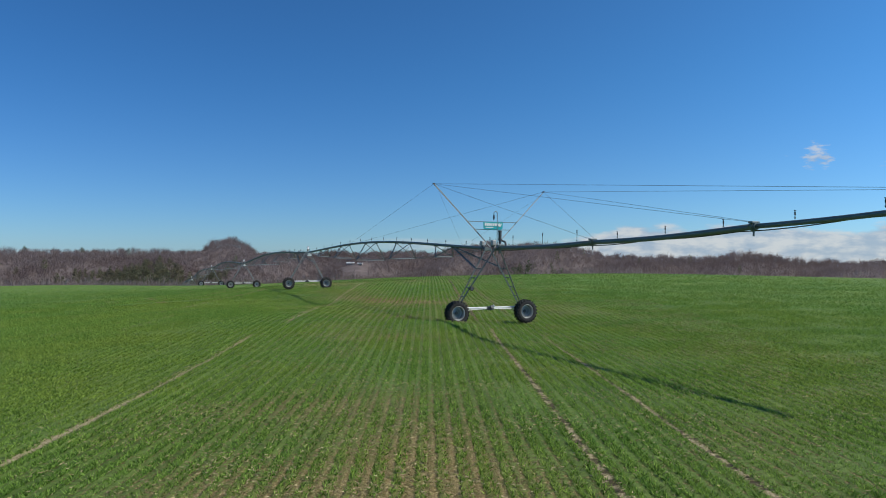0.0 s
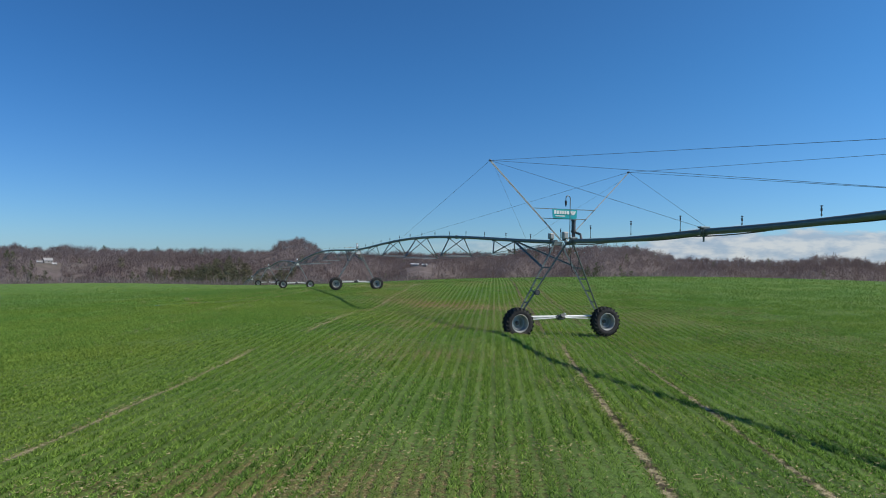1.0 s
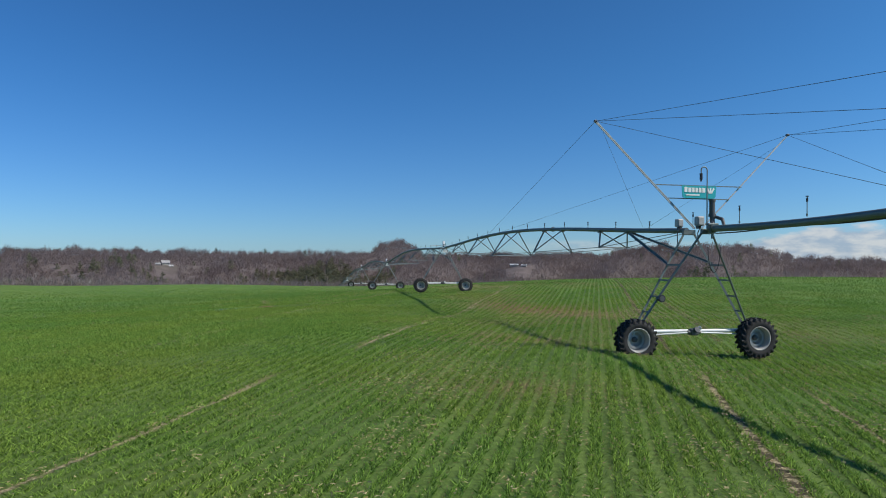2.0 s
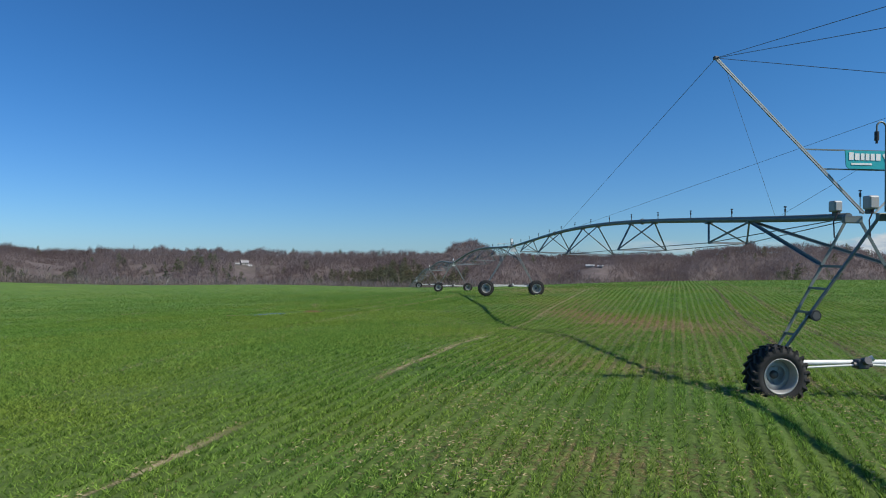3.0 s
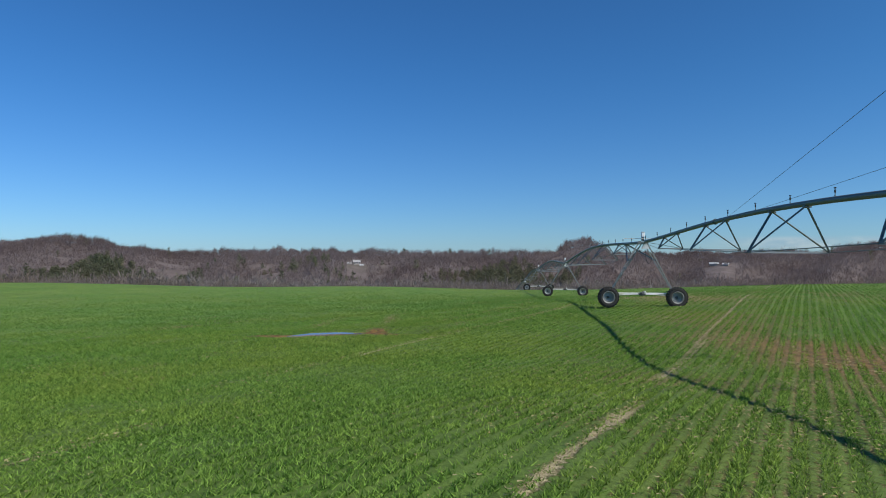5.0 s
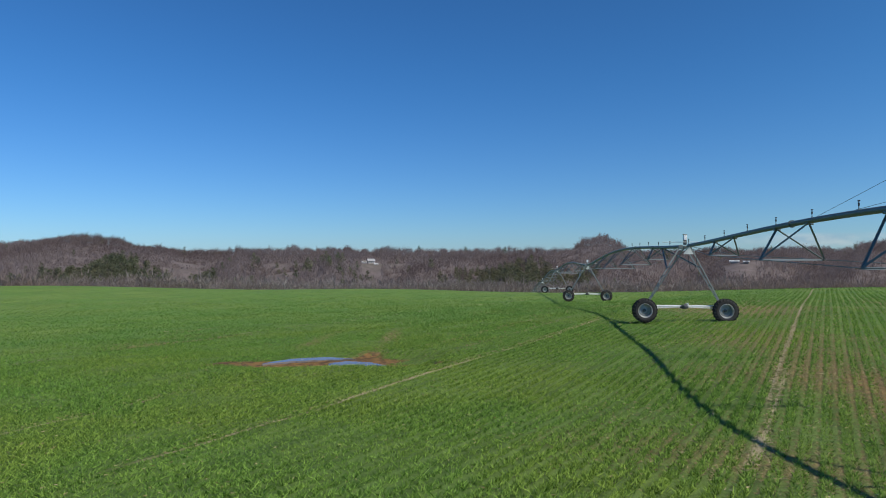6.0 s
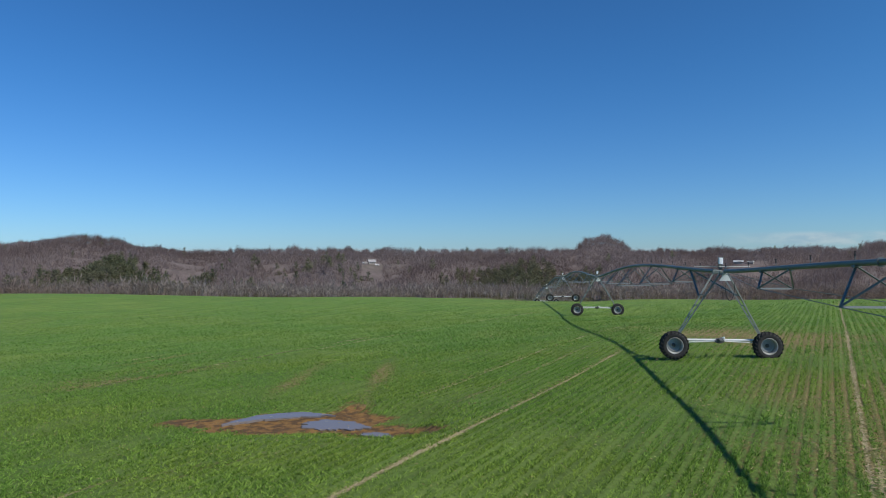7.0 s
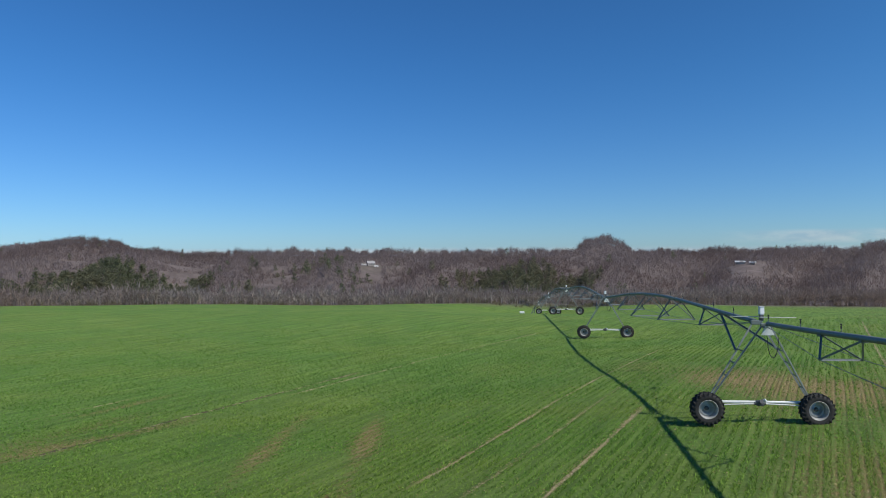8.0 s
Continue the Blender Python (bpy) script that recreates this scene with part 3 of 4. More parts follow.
def add_tower_box(tower):
    """White control box on a post, and the long alignment rods beside it."""
    part("box_post", block(bmesh.new(), (0.14, 0.14, 0.24), (0, 0.0, PIPE_Z + 0.18), 0.02), CAST, tower)
    bm = block(bmesh.new(), (0.18, 0.17, 0.28), (0, 0, PIPE_Z + 0.43), 0.03)
    box = part("control_box", bm, BOX_WHITE, tower, "white plastic tower control box")
    part("box_lid", block(bmesh.new(), (0.20, 0.19, 0.035), (0, 0, PIPE_Z + 0.58), 0.015), BOX_GREY, box)
    part("alignment_rod", tube(bmesh.new(), (-1.05, 0.25, PIPE_Z + 0.20), (0.1, 0.1, PIPE_Z + 0.20), 0.014, 8), GALV_PALE, tower)
    part("alignment_rod", tube(bmesh.new(), (-0.1, -0.1, PIPE_Z + 0.20), (1.15, -0.25, PIPE_Z + 0.20), 0.014, 8), GALV_PALE, tower)
    bm = bmesh.new()                              # gusset under the pipe, wider at its foot
    sheet = bm.faces.new([bm.verts.new((x, -0.64, PIPE_Z + z)) for x, z in ((-0.07, -0.06), (0.07, -0.06), (0.24, -0.40), (-0.24, -0.40))])
    for q in bmesh.ops.extrude_face_region(bm, geom=[sheet])["geom"]:
        if isinstance(q, bmesh.types.BMVert):
            q.co.y += 0.03
    bmesh.ops.recalc_face_normals(bm, faces=bm.faces)
    part("junction_plate", bm, GALV_PALE, tower, "pale galvanised gusset plate")


def tower_pose(k):
    x, y = HEAD + ALONG * SPAN * k
    return x, y, float(land_z(x, y)) - 0.02


towers = []
plain = make_tower()
plain.matrix_world = pose(*tower_pose(0), 0, 0, TURN)
head_tower = plain
tagged(head_tower, "galvanised end drive tower on two tractor wheels in the wheat", "irrigation tower", "drive towers of the machine")
bpy.context.view_layer.update()
second = copy_thing(plain, pose(*tower_pose(1), 0, 0, TURN))
add_tower_box(second)
for c in second.children:
    if c.name.split(".")[0] == "leg":             # paler steel paints in the sunlit leg faces of the other towers
        c.data = c.data.copy()
        c.data.materials[0] = SUNLIT_ZINC
second.scale = (SMALL,) * 3
head_tower.scale = (BIG,) * 3
tagged(second, "galvanised drive tower with a white control box on two wheels")
for k in range(2, 6):
    copy_thing(second, pose(*tower_pose(k), 0, 0, TURN))

# ---- spans ----
CELL_GAP, CLAMP = 6.55, 1.19                  # truss frames along a span, and their clamps either side
CELLS = [(5.85 + CELL_GAP * k, d, w) for k, (d, w) in enumerate(((0.68, 0.59), (1.10, 0.97), (1.36, 1.18), (1.10, 0.96), (0.68, 0.58)))]


def arch(u):
    return 0.64 * math.sin(math.pi * min(max(u / SPAN, 0), 1)) ** 1.35


def make_span():
    span = new("pipe_span")
    bm = bmesh.new()
    n, sides, r = 76, 14, 0.085
    rings = []
    for k in range(n + 1):
        u = 0.62 + (SPAN - 1.24) * k / n
        z = arch(u)
        rings.append([bm.verts.new((r * math.cos(2 * math.pi * j / sides), u, z + r * math.sin(2 * math.pi * j / sides))) for j in range(sides)])
    for a, b in zip(rings, rings[1:]):
        for j in range(sides):
            f = bm.faces.new((a[j], a[(j + 1) % sides], b[(j + 1) % sides], b[j]))
            f.smooth = True
    bm.faces.new(rings[0])
    bm.faces.new(list(reversed(rings[-1])))
    bmesh.ops.recalc_face_normals(bm, faces=bm.faces)
    part("pipe", bm, GALV, span, "long arched galvanised water pipe")
    for u in (12.4, 25.5):
        part("pipe_flange", tube(bmesh.new(), (0, u - 0.03, arch(u)), (0, u + 0.03, arch(u)), 0.118, 14), GALV, span)
    # truss frames
    low = []
    for u, d, w in CELLS:
        ends = [Vector((s * w, u, arch(u) - d)) for s in (-1, 1)]
        low.append(ends)
        # the bar's sunlit top is put into its pale colour
        part("cross_bar", angle_bar(bmesh.new(), ends[0], ends[1], 0.055, 0.008), SUNLIT_ZINC, span, "cross bar with its sunlit top painted pale")
        for e in ends:
            for side in (-1, 1):
                v = u + side * CLAMP
                part("truss_leg", angle_bar(bmesh.new(), (0, v, arch(v) - 0.06), e, 0.055, 0.008, (1, 0, 0.3)), GALV, span)
        for side in (-1, 1):
            v = u + side * CLAMP
            part("truss_clamp", block(bmesh.new(), (0.2, 0.16, 0.07), (0, v, arch(v) - 0.085), 0.015), GALV, span)
    for s in (0, 1):
        sx = -1 if s == 0 else 1
        pts = [Vector((sx * 0.12, 0.65, arch(0.65) - 0.05))] + [e[s] for e in low] + [Vector((sx * 0.12, SPAN - 0.65, arch(SPAN - 0.65) - 0.05))]
        for a, b in zip(pts, pts[1:]):
            part("truss_rod", tube(bmesh.new(), a, b, 0.012, 6), GALV, span)
    # braces down to the outer tower's legs
    for s in (-1, 1):
        v = 4.5
        part("tower_brace", angle_bar(bmesh.new(), (s * 0.05, v, arch(v) - 0.08), (s * 0.78, 0.47, -1.02), 0.07, 0.01), GALV, span)
    # upright sprinklers
    stub, top = bmesh.new(), bmesh.new()
    tube(stub, (0, 0, 0.05), (0, 0, 0.20), 0.012, 6)
    tube(stub, (0, 0, 0.07), (0, 0, 0.11), 0.020, 8)
    tube(top, (0, 0, 0.18), (0, 0, 0.25), 0.024, 8)
    tube(top, (0, 0, 0.25), (0, 0, 0.29), 0.013, 8)
    tube(top, (0, 0, 0.29), (0, 0, 0.32), 0.034, 8)
    first = None
    for k in range(14):
        u = 3.0 + 2.64 * k
        if first is None:
            first = part("sprinkler", stub, GALV, span)
            head = part("sprinkler_head", top, BLACK, first, "black sprinkler head")
            first.location = (0, u, arch(u))
        else:
            o = share("sprinkler", first, span, pose(0, u, arch(u)))
            share("sprinkler_head", head, o, Matrix())
    return tagged(span, "arched galvanised pipe span with hanging truss frames", "irrigation span", "spans of the machine")


def pipe_height(k):
    return PIPE_Z * (BIG if k == 0 else SMALL)


def span_pose(k):
    a, b = np.array(tower_pose(k)), np.array(tower_pose(k + 1))
    za, zb = a[2] + pipe_height(k), b[2] + pipe_height(k + 1)
    rise = math.degrees(math.atan2(zb - za, SPAN))
    return Matrix.Translation((a[0], a[1], za)) @ pose(0, 0, 0, 0, 0, TURN) @ pose(0, 0, 0, rise, 0, 0)


span = make_span()
span.matrix_world = span_pose(0)
for k in range(1, 5):
    copy_thing(span, span_pose(k))

# ---- overhang beyond the last tower, its masts, stays and sign ----
REACH = 23.6
JOINTS = (0.75, 8.4, 16.4)
HEAD_Z = PIPE_Z * BIG


def lift(v):
    """Rise of the overhang: each length of pipe is cranked up a little more than the one before."""
    return 0.024 * v + 0.026 * max(0, v - JOINTS[1]) + 0.020 * max(0, v - JOINTS[2])


def swept(bm, pts, r, sides=14):
    """A round pipe that hangs along -y through points (v, z)."""
    rings = [[bm.verts.new((r * math.cos(2 * math.pi * j / sides), -v, z + r * math.sin(2 * math.pi * j / sides))) for j in range(sides)] for v, z in pts]
    for a, b in zip(rings, rings[1:]):
        for j in range(sides):
            f = bm.faces.new((a[j], a[(j + 1) % sides], b[(j + 1) % sides], b[j]))
            f.smooth = True
    bm.faces.new(rings[0])
    bm.faces.new(list(reversed(rings[-1])))
    bmesh.ops.recalc_face_normals(bm, faces=bm.faces)
    return bm


def make_overhang():
    over = new("overhang_pipe")
    over.matrix_world = pose(*tower_pose(0), 0, 0, TURN)
    stops = [0.62, *JOINTS[1:], REACH]
    for a, b in zip(stops, stops[1:]):
        pts = []
        for k in range(11):
            v = a + (b - a) * k / 10
            pts.append((v, HEAD_Z + lift(v) - 0.07 * math.sin(math.pi * k / 10)))
        part("pipe", swept(bmesh.new(), pts, 0.098 if a < 16 else 0.08), GALV, over, "galvanised overhang pipe")
    for v in JOINTS:
        bm = tube(bmesh.new(), (0, -v - 0.05, HEAD_Z + lift(v)), (0, -v + 0.05, HEAD_Z + lift(v)), 0.15, 16)
        tube(bm, (0, -v - 0.12, HEAD_Z + lift(v)), (0, -v + 0.12, HEAD_Z + lift(v)), 0.115, 16)
        tube(bm, (0, -v, HEAD_Z + lift(v) - 0.3), (0, -v, HEAD_Z + lift(v)), 0.03, 8)
        block(bm, (0.34, 0.16, 0.06), (0, -v, HEAD_Z + lift(v) + 0.13), 0.015)
        part("pipe_joint", bm, GALV, over, "bolted pipe joint with a drain stub")
    part("end_cap", tube(bmesh.new(), (0, -REACH, HEAD_Z + lift(REACH)), (0, -REACH - 0.1, HEAD_Z + lift(REACH)), 0.1, 14), GALV, over)
    # slack cable slung under the pipe
    bm, n = bmesh.new(), 48
    for k in range(n):
        va, vb = (0.9 + (REACH - 1.2) * q / n for q in (k, k + 1))
        sag = lambda v: 0.115 + 0.05 * abs(math.sin(math.pi * v / 3.95))
        tube(bm, (0.03, -va, HEAD_Z + lift(va) - sag(va)), (0.03, -vb, HEAD_Z + lift(vb) - sag(vb)), 0.018, 6)
    part("slung_cable", bm, BLACK, over, "black electric cable slung under the pipe")
    for tall, spots in ((0.56, range(-1, 3)), (0.33, range(3, 9))):          # long risers near the tower, short ones beyond
        first = None
        for k in spots:
            v = 2.06 + 2.63 * k + (0.3 if k < 0 else 0)
            if first is None:
                bm = tube(bmesh.new(), (0, 0, 0.06), (0, 0, tall - 0.12), 0.011, 6)
                tube(bm, (0, 0, 0.08), (0, 0, 0.13), 0.022, 8)
                first = part("sprinkler", bm, GALV, over)
                top = tube(bmesh.new(), (0, 0, tall - 0.14), (0, 0, tall - 0.06), 0.024, 8)
                tube(top, (0, 0, tall - 0.06), (0, 0, tall - 0.02), 0.012, 8)
                tube(top, (0, 0, tall - 0.02), (0, 0, tall), 0.034, 8)
                head = part("sprinkler_head", top, BLACK, first, "black sprinkler head")
                first.location = (0, -v, HEAD_Z + lift(v))
            else:
                o = share("sprinkler", first, over, pose(0, -v, HEAD_Z + lift(v)))
                share("sprinkler_head", head, o, Matrix())
    # masts and stays
    tips = {-1: Vector((-3.38, 0.0, 7.12)), 1: Vector((3.22, 0.15, 7.02))}
    for s, tip in tips.items():
        foot = Vector((s * 0.12, 0.0, HEAD_Z + 0.05))
        bm = tube(bmesh.new(), foot, tip, 0.036, 12) if s < 0 else angle_bar(bmesh.new(), foot, tip, 0.045, 0.01, (0, 1, 0))
        mast = part("mast", bm, GALV if s < 0 else MAST, over, "slanting galvanised steel mast")
        if s < 0:
            # paler strip that paints the bright, lit edge of the mast
            off = Vector((-0.035, -0.03, -0.012))
            part("flange", angle_bar(bmesh.new(), foot + off, tip + off, 0.03, 0.008, (0, 1, 0)), MAST, mast, "mast edge flange, coloured pale as if sunlit")
        part("mast_tip", block(bmesh.new(), (0.09, 0.10, 0.07), tip, 0.015), CAST, mast)
        for v in (*JOINTS[1:], REACH - 0.3):
            part("stay_cable", tube(bmesh.new(), tip, (s * 0.12, -v, HEAD_Z + lift(v) + 0.13), 0.006, 6), CABLE, over)
        back = 24.0
        z = HEAD_Z + arch(back) + (tower_pose(1)[2] + pipe_height(1) - tower_pose(0)[2] - HEAD_Z) * back / SPAN
        part("stay_cable", tube(bmesh.new(), tip, (s * 0.1, back, z), 0.006, 6), CABLE, over)
        part("tie_wire", tube(bmesh.new(), tip + Vector((-s * 0.25, 0.02, -0.3)), (s * 0.1, 3.3, HEAD_Z + 0.2), 0.004, 5), CABLE, over)
    for z in (4.90, 5.30):
        w = (z - HEAD_Z - 0.05) / (7.13 - HEAD_Z - 0.05) * 3.28 + 0.12
        part("mast_tie", angle_bar(bmesh.new(), (-w, 0.0, z), (w, 0.0, z), 0.032, 0.006), GALV, over)
    return tagged(over, "galvanised cable-stayed overhang pipe with two slanting masts", "irrigation boom")


over = make_overhang()


def on_head(name, label, category):
    ob = new(name)
    ob.matrix_world = pose(*tower_pose(0), 0, 0, TURN)
    return tagged(ob, label, category)


def make_sign():
    sign = on_head("machine_sign", "teal machine sign with pale bars on the masts", "sign")
    bm = bmesh.new()
    w, h, r = 0.58, 0.19, 0.08
    pts = [(-w, h), (w, h)]
    pts += [(w - 0.02 - r + r * math.cos(a), -h + r - r * math.sin(a)) for a in (0, 0.5, 1.05, 1.57)]
    pts += [(-w + 0.02 + r - r * math.sin(a), -h + r - r * math.cos(a)) for a in (0, 0.5, 1.05, 1.57)]
    face = bm.faces.new([bm.verts.new((x, 0, z)) for x, z in pts])
    for q in bmesh.ops.extrude_face_region(bm, geom=[face])["geom"]:
        if isinstance(q, bmesh.types.BMVert):
            q.co.y += 0.02
    bmesh.ops.recalc_face_normals(bm, faces=bm.faces)
    board = part("board", bm, TEAL, sign)
    board.location = (0.0, -0.06, 5.10)
    bm = bmesh.new()
    for x0, x1, z0, z1 in ((-0.5, -0.40, 0.0, 0.16), (-0.37, -0.27, 0.0, 0.14), (-0.24, -0.16, 0.0, 0.14), (-0.13, -0.05, 0.0, 0.14), (-0.02, 0.07, 0.0, 0.14), (0.10, 0.20, 0.0, 0.14)):
        block(bm, (x1 - x0, 0.008, z1 - z0), ((x0 + x1) / 2, -0.006, (z0 + z1) / 2 - 0.01), 0)
    part("pale_bar", bm, SIGN_WHITE, board, "row of white bars")
    part("pale_bar", block(bmesh.new(), (0.46, 0.008, 0.04), (-0.22, -0.006, -0.09), 0), SIGN_WHITE, board)
    bm = bmesh.new()
    for k in (-1, 0, 1):
        m = Matrix.Translation((0.38 + 0.07 * k, -0.006, 0.05)) @ Matrix.Rotation(0.5 * k, 4, "Y")
        block(bm, (0.055, 0.008, 0.17), bevel=0, turn=m)
    part("emblem", bm, SIGN_WHITE, board, "white fan-shaped emblem")


make_sign()


def make_head_gear():
    pipe = on_head("gooseneck_pipe", "tall galvanised gooseneck pipe with a hanging black nozzle", "pipe")
    gx, gy, gz = 0.02, -0.45, 5.72
    pts = [Vector((gx, gy, HEAD_Z + 0.05)), Vector((gx, gy, gz))]
    pts += [Vector((gx - 0.10 + 0.10 * math.cos(a), gy, gz + 0.10 * math.sin(a))) for a in (0.4, 0.8, 1.2, 1.57, 2.0, 2.4, 2.8, 3.14)]
    pts.append(Vector((gx - 0.20, gy, gz - 0.12)))
    part("bent_pipe", path_tube(bmesh.new(), pts, 0.018, 8), GALV, pipe)
    bm = tube(bmesh.new(), (gx - 0.2, gy, gz - 0.10), (gx - 0.2, gy, gz - 0.28), 0.045, 10)
    tube(bm, (gx - 0.2, gy, gz - 0.28), (gx - 0.2, gy, gz - 0.34), 0.025, 10)
    part("nozzle", bm, BLACK, pipe, "black hanging nozzle")

    valve = on_head("booster_valve", "dark cast valve body standing on the pipe", "valve")
    bm = tube(bmesh.new(), (0.16, -0.5, HEAD_Z + 0.42), (0.16, -0.5, HEAD_Z + 0.86), 0.085, 16)
    tube(bm, (0.16, -0.5, HEAD_Z + 0.84), (0.16, -0.5, HEAD_Z + 0.90), 0.105, 16)
    tube(bm, (0.16, -0.5, HEAD_Z + 0.38), (0.16, -0.5, HEAD_Z + 0.46), 0.11, 16)
    part("body", bm, CAST, valve)
    part("elbow", path_tube(bmesh.new(), [Vector((0.16, -0.5, HEAD_Z + 0.42)), Vector((0.16, -0.52, HEAD_Z + 0.25)), Vector((0.12, -0.6, HEAD_Z + 0.12)), Vector((0.05, -0.7, HEAD_Z + 0.02))], 0.07, 10), CAST, valve)
    part("arm", path_tube(bmesh.new(), [Vector((0.2, -0.52, HEAD_Z + 0.4)), Vector((0.34, -0.75, HEAD_Z + 0.3)), Vector((0.24, -1.0, HEAD_Z + 0.08))], 0.05, 8), CAST, valve)

    for x, y, w, d, h in ((-0.05, 1.0, 0.20, 0.22, 0.25), (0.08, 0.05, 0.23, 0.22, 0.29)):
        box = on_head("control_box", "weathered grey metal control box on the pipe", "control box")
        part("body", block(bmesh.new(), (w, d, h), (x, y, HEAD_Z + 0.13 + h / 2), 0.03), BOX_GREY, box)
        part("door", block(bmesh.new(), (w - 0.05, 0.02, h - 0.06), (x, y - d / 2 - 0.008, HEAD_Z + 0.13 + h / 2), 0.008), BOX_GREY, box)
        part("bracket", block(bmesh.new(), (0.1, d - 0.06, 0.1), (x * 0.6, y, HEAD_Z + 0.09), 0.01), CAST, box)
        part("conduit", path_tube(bmesh.new(), [Vector((x, y - 0.1, HEAD_Z + 0.15)), Vector((x - 0.14, y - 0.14, HEAD_Z - 0.1)), Vector((x - 0.16, y - 0.2, HEAD_Z - 0.45))], 0.015, 6), BLACK, box)

    light = on_head("tower_light", "small dark round lamp on the tower leg", "lamp")
    bm = tube(bmesh.new(), (-1.28, -0.02, 1.86), (-1.28, -0.18, 1.86), 0.09, 16, 0.115)
    part("housing", bm, BLACK, light)
    part("lens", tube(bmesh.new(), (-1.28, -0.175, 1.86), (-1.28, -0.19, 1.86), 0.08, 16), CAST, light)
    part("clamp", block(bmesh.new(), (0.10, 0.2, 0.06), (-1.26, 0.05, 1.86), 0.01), CAST, light)


make_head_gear()

# ---- pivot point at the far end ----


def make_pivot_point():
    x, y, _ = tower_pose(5)
    away = 21.0
    x, y = x + ALONG[0] * away, y + ALONG[1] * away
    z = float(land_z(x, y))
    hub = new("pivot_point")
    hub.matrix_world = pose(x, y, z, 0, 0, TURN)
    for sx in (-1, 1):
        for sy in (-1, 1):
            part("leg", angle_bar(bmesh.new(), (sx * 1.3, sy * 1.3, 0), (sx * 0.2, sy * 0.2, 2.9), 0.1, 0.014), GALV, hub)
    part("riser_pipe", tube(bmesh.new(), (0, 0, 0), (0, 0, 3.1), 0.11, 14), GALV, hub)
    high = tower_pose(5)[2] + pipe_height(5) - z
    part("feed_pipe", tube(bmesh.new(), (0, 0, 2.9), (0, -away, high), 0.085, 12), GALV, hub)
    part("slab", block(bmesh.new(), (3.2, 3.2, 0.2), (0, 0, 0.02), 0.03), BOX_GREY, hub, "pale concrete slab")
    tagged(hub, "four-legged galvanised pivot centre on a concrete slab", "pivot centre")
    panel = new("electrical_cabinet")
    px, py = x - 3.4, y - 1.0
    panel.matrix_world = pose(px, py, float(land_z(px, py)), 0, 0, TURN)
    part("body", block(bmesh.new(), (1.3, 0.6, 1.0), (0, 0, 1.0), 0.05), BOX_WHITE, panel)
    for s in (-1, 1):
        part("post", block(bmesh.new(), (0.1, 0.1, 0.7), (s * 0.35, 0, 0.3), 0.01), GALV, panel)
    tagged(panel, "white electrical cabinet on two posts beside the pivot centre", "cabinet")


make_pivot_point()

# ---- far buildings ----


def gable_house(bm_wall, bm_roof, w, d, h, rise):
    """Walls with gables, and a roof slab with eaves."""
    prof = [(-d / 2, 0), (d / 2, 0), (d / 2, h), (0, h + rise), (-d / 2, h)]
    ends = [[bm_wall.verts.new((sx * w / 2, y, z)) for y, z in prof] for sx in (-1, 1)]
    for k in range(5):
        bm_wall.faces.new((ends[0][k], ends[0][(k + 1) % 5], ends[1][(k + 1) % 5], ends[1][k]))
    bm_wall.faces.new(ends[0])
    bm_wall.faces.new(ends[1])
    bmesh.ops.recalc_face_normals(bm_wall, faces=bm_wall.faces)
    e, th = 0.5, 0.18
    for s in (-1, 1):
        slope = rise / (d / 2)
        a, b = Vector((0, 0, h + rise + 0.03)), Vector((0, s * (d / 2 + e), h - slope * e + 0.03))
        rows = [[bm_roof.verts.new((sx * (w / 2 + e), p.y, p.z + dz)) for sx in (-1, 1) for dz in (0, th)] for p in (a, b)]
        (a0, a1, a2, a3), (b0, b1, b2, b3) = rows
        for f in ((a0, a2, b2, b0), (a1, b1, b3, a3), (b0, b2, b3, b1), (a0, b0, b1, a1), (a2, a3, b3, b2)):
            bm_roof.faces.new(f)
    bmesh.ops.recalc_face_normals(bm_roof, faces=bm_roof.faces)


def far_place(az, r):
    x, y = far_point(az, r)
    return x, y, float(land_z(x, y))


def make_building(name, az, r, lift_by, w, d, h, rise, wall, roof, label, category, turn, windows=0):
    b = new(name)
    x, y, z = far_place(az, r)
    b.matrix_world = pose(x, y, z + lift_by, 0, 0, az + turn)
    bw, br = bmesh.new(), bmesh.new()
    gable_house(bw, br, w, d, h, rise)
    if lift_by > 0:
        block(bw, (w * 0.98, d * 0.98, lift_by + 2), (0, 0, -lift_by / 2 - 0.98), 0)
    part("wall", bw, wall, b)
    part("roof", br, roof, b)
    for k in range(windows):
        wx = -w / 2 + w * (k + 0.5) / windows
        win = part("window", block(bmesh.new(), (1.1, 0.12, 1.4), (wx, -d / 2 - 0.03, h * 0.55), 0), SIGN_WHITE, b)
        part("pane", block(bmesh.new(), (0.85, 0.04, 1.15), (wx, -d / 2 - 0.1, h * 0.55), 0), GLASS_DARK, win)
    part("door", block(bmesh.new(), (1.0 if windows else 2.6, 0.1, 2.1), (w * 0.12, -d / 2 - 0.04, 1.05), 0), BARN_WOOD, b)
    return tagged(b, label, category)


(HOUSE_AZ, HOUSE_R), (BARN_AZ, BARN_R) = HOUSE_AT, BARN_AT
make_building("farmhouse", HOUSE_AZ, HOUSE_R, 0.0, 5.6, 5.0, 2.2, 1.6, BARN_WOOD, SHINGLE, "farmhouse with a grey gable roof among bare trees", "house", 12, 3)
make_building("house_annex", HOUSE_AZ - 0.42, HOUSE_R - 5, 0.0, 2.6, 2.6, 1.7, 0.7, CREAM, TIN, "small cream outbuilding beside the farmhouse", "outbuilding", 10, 1)
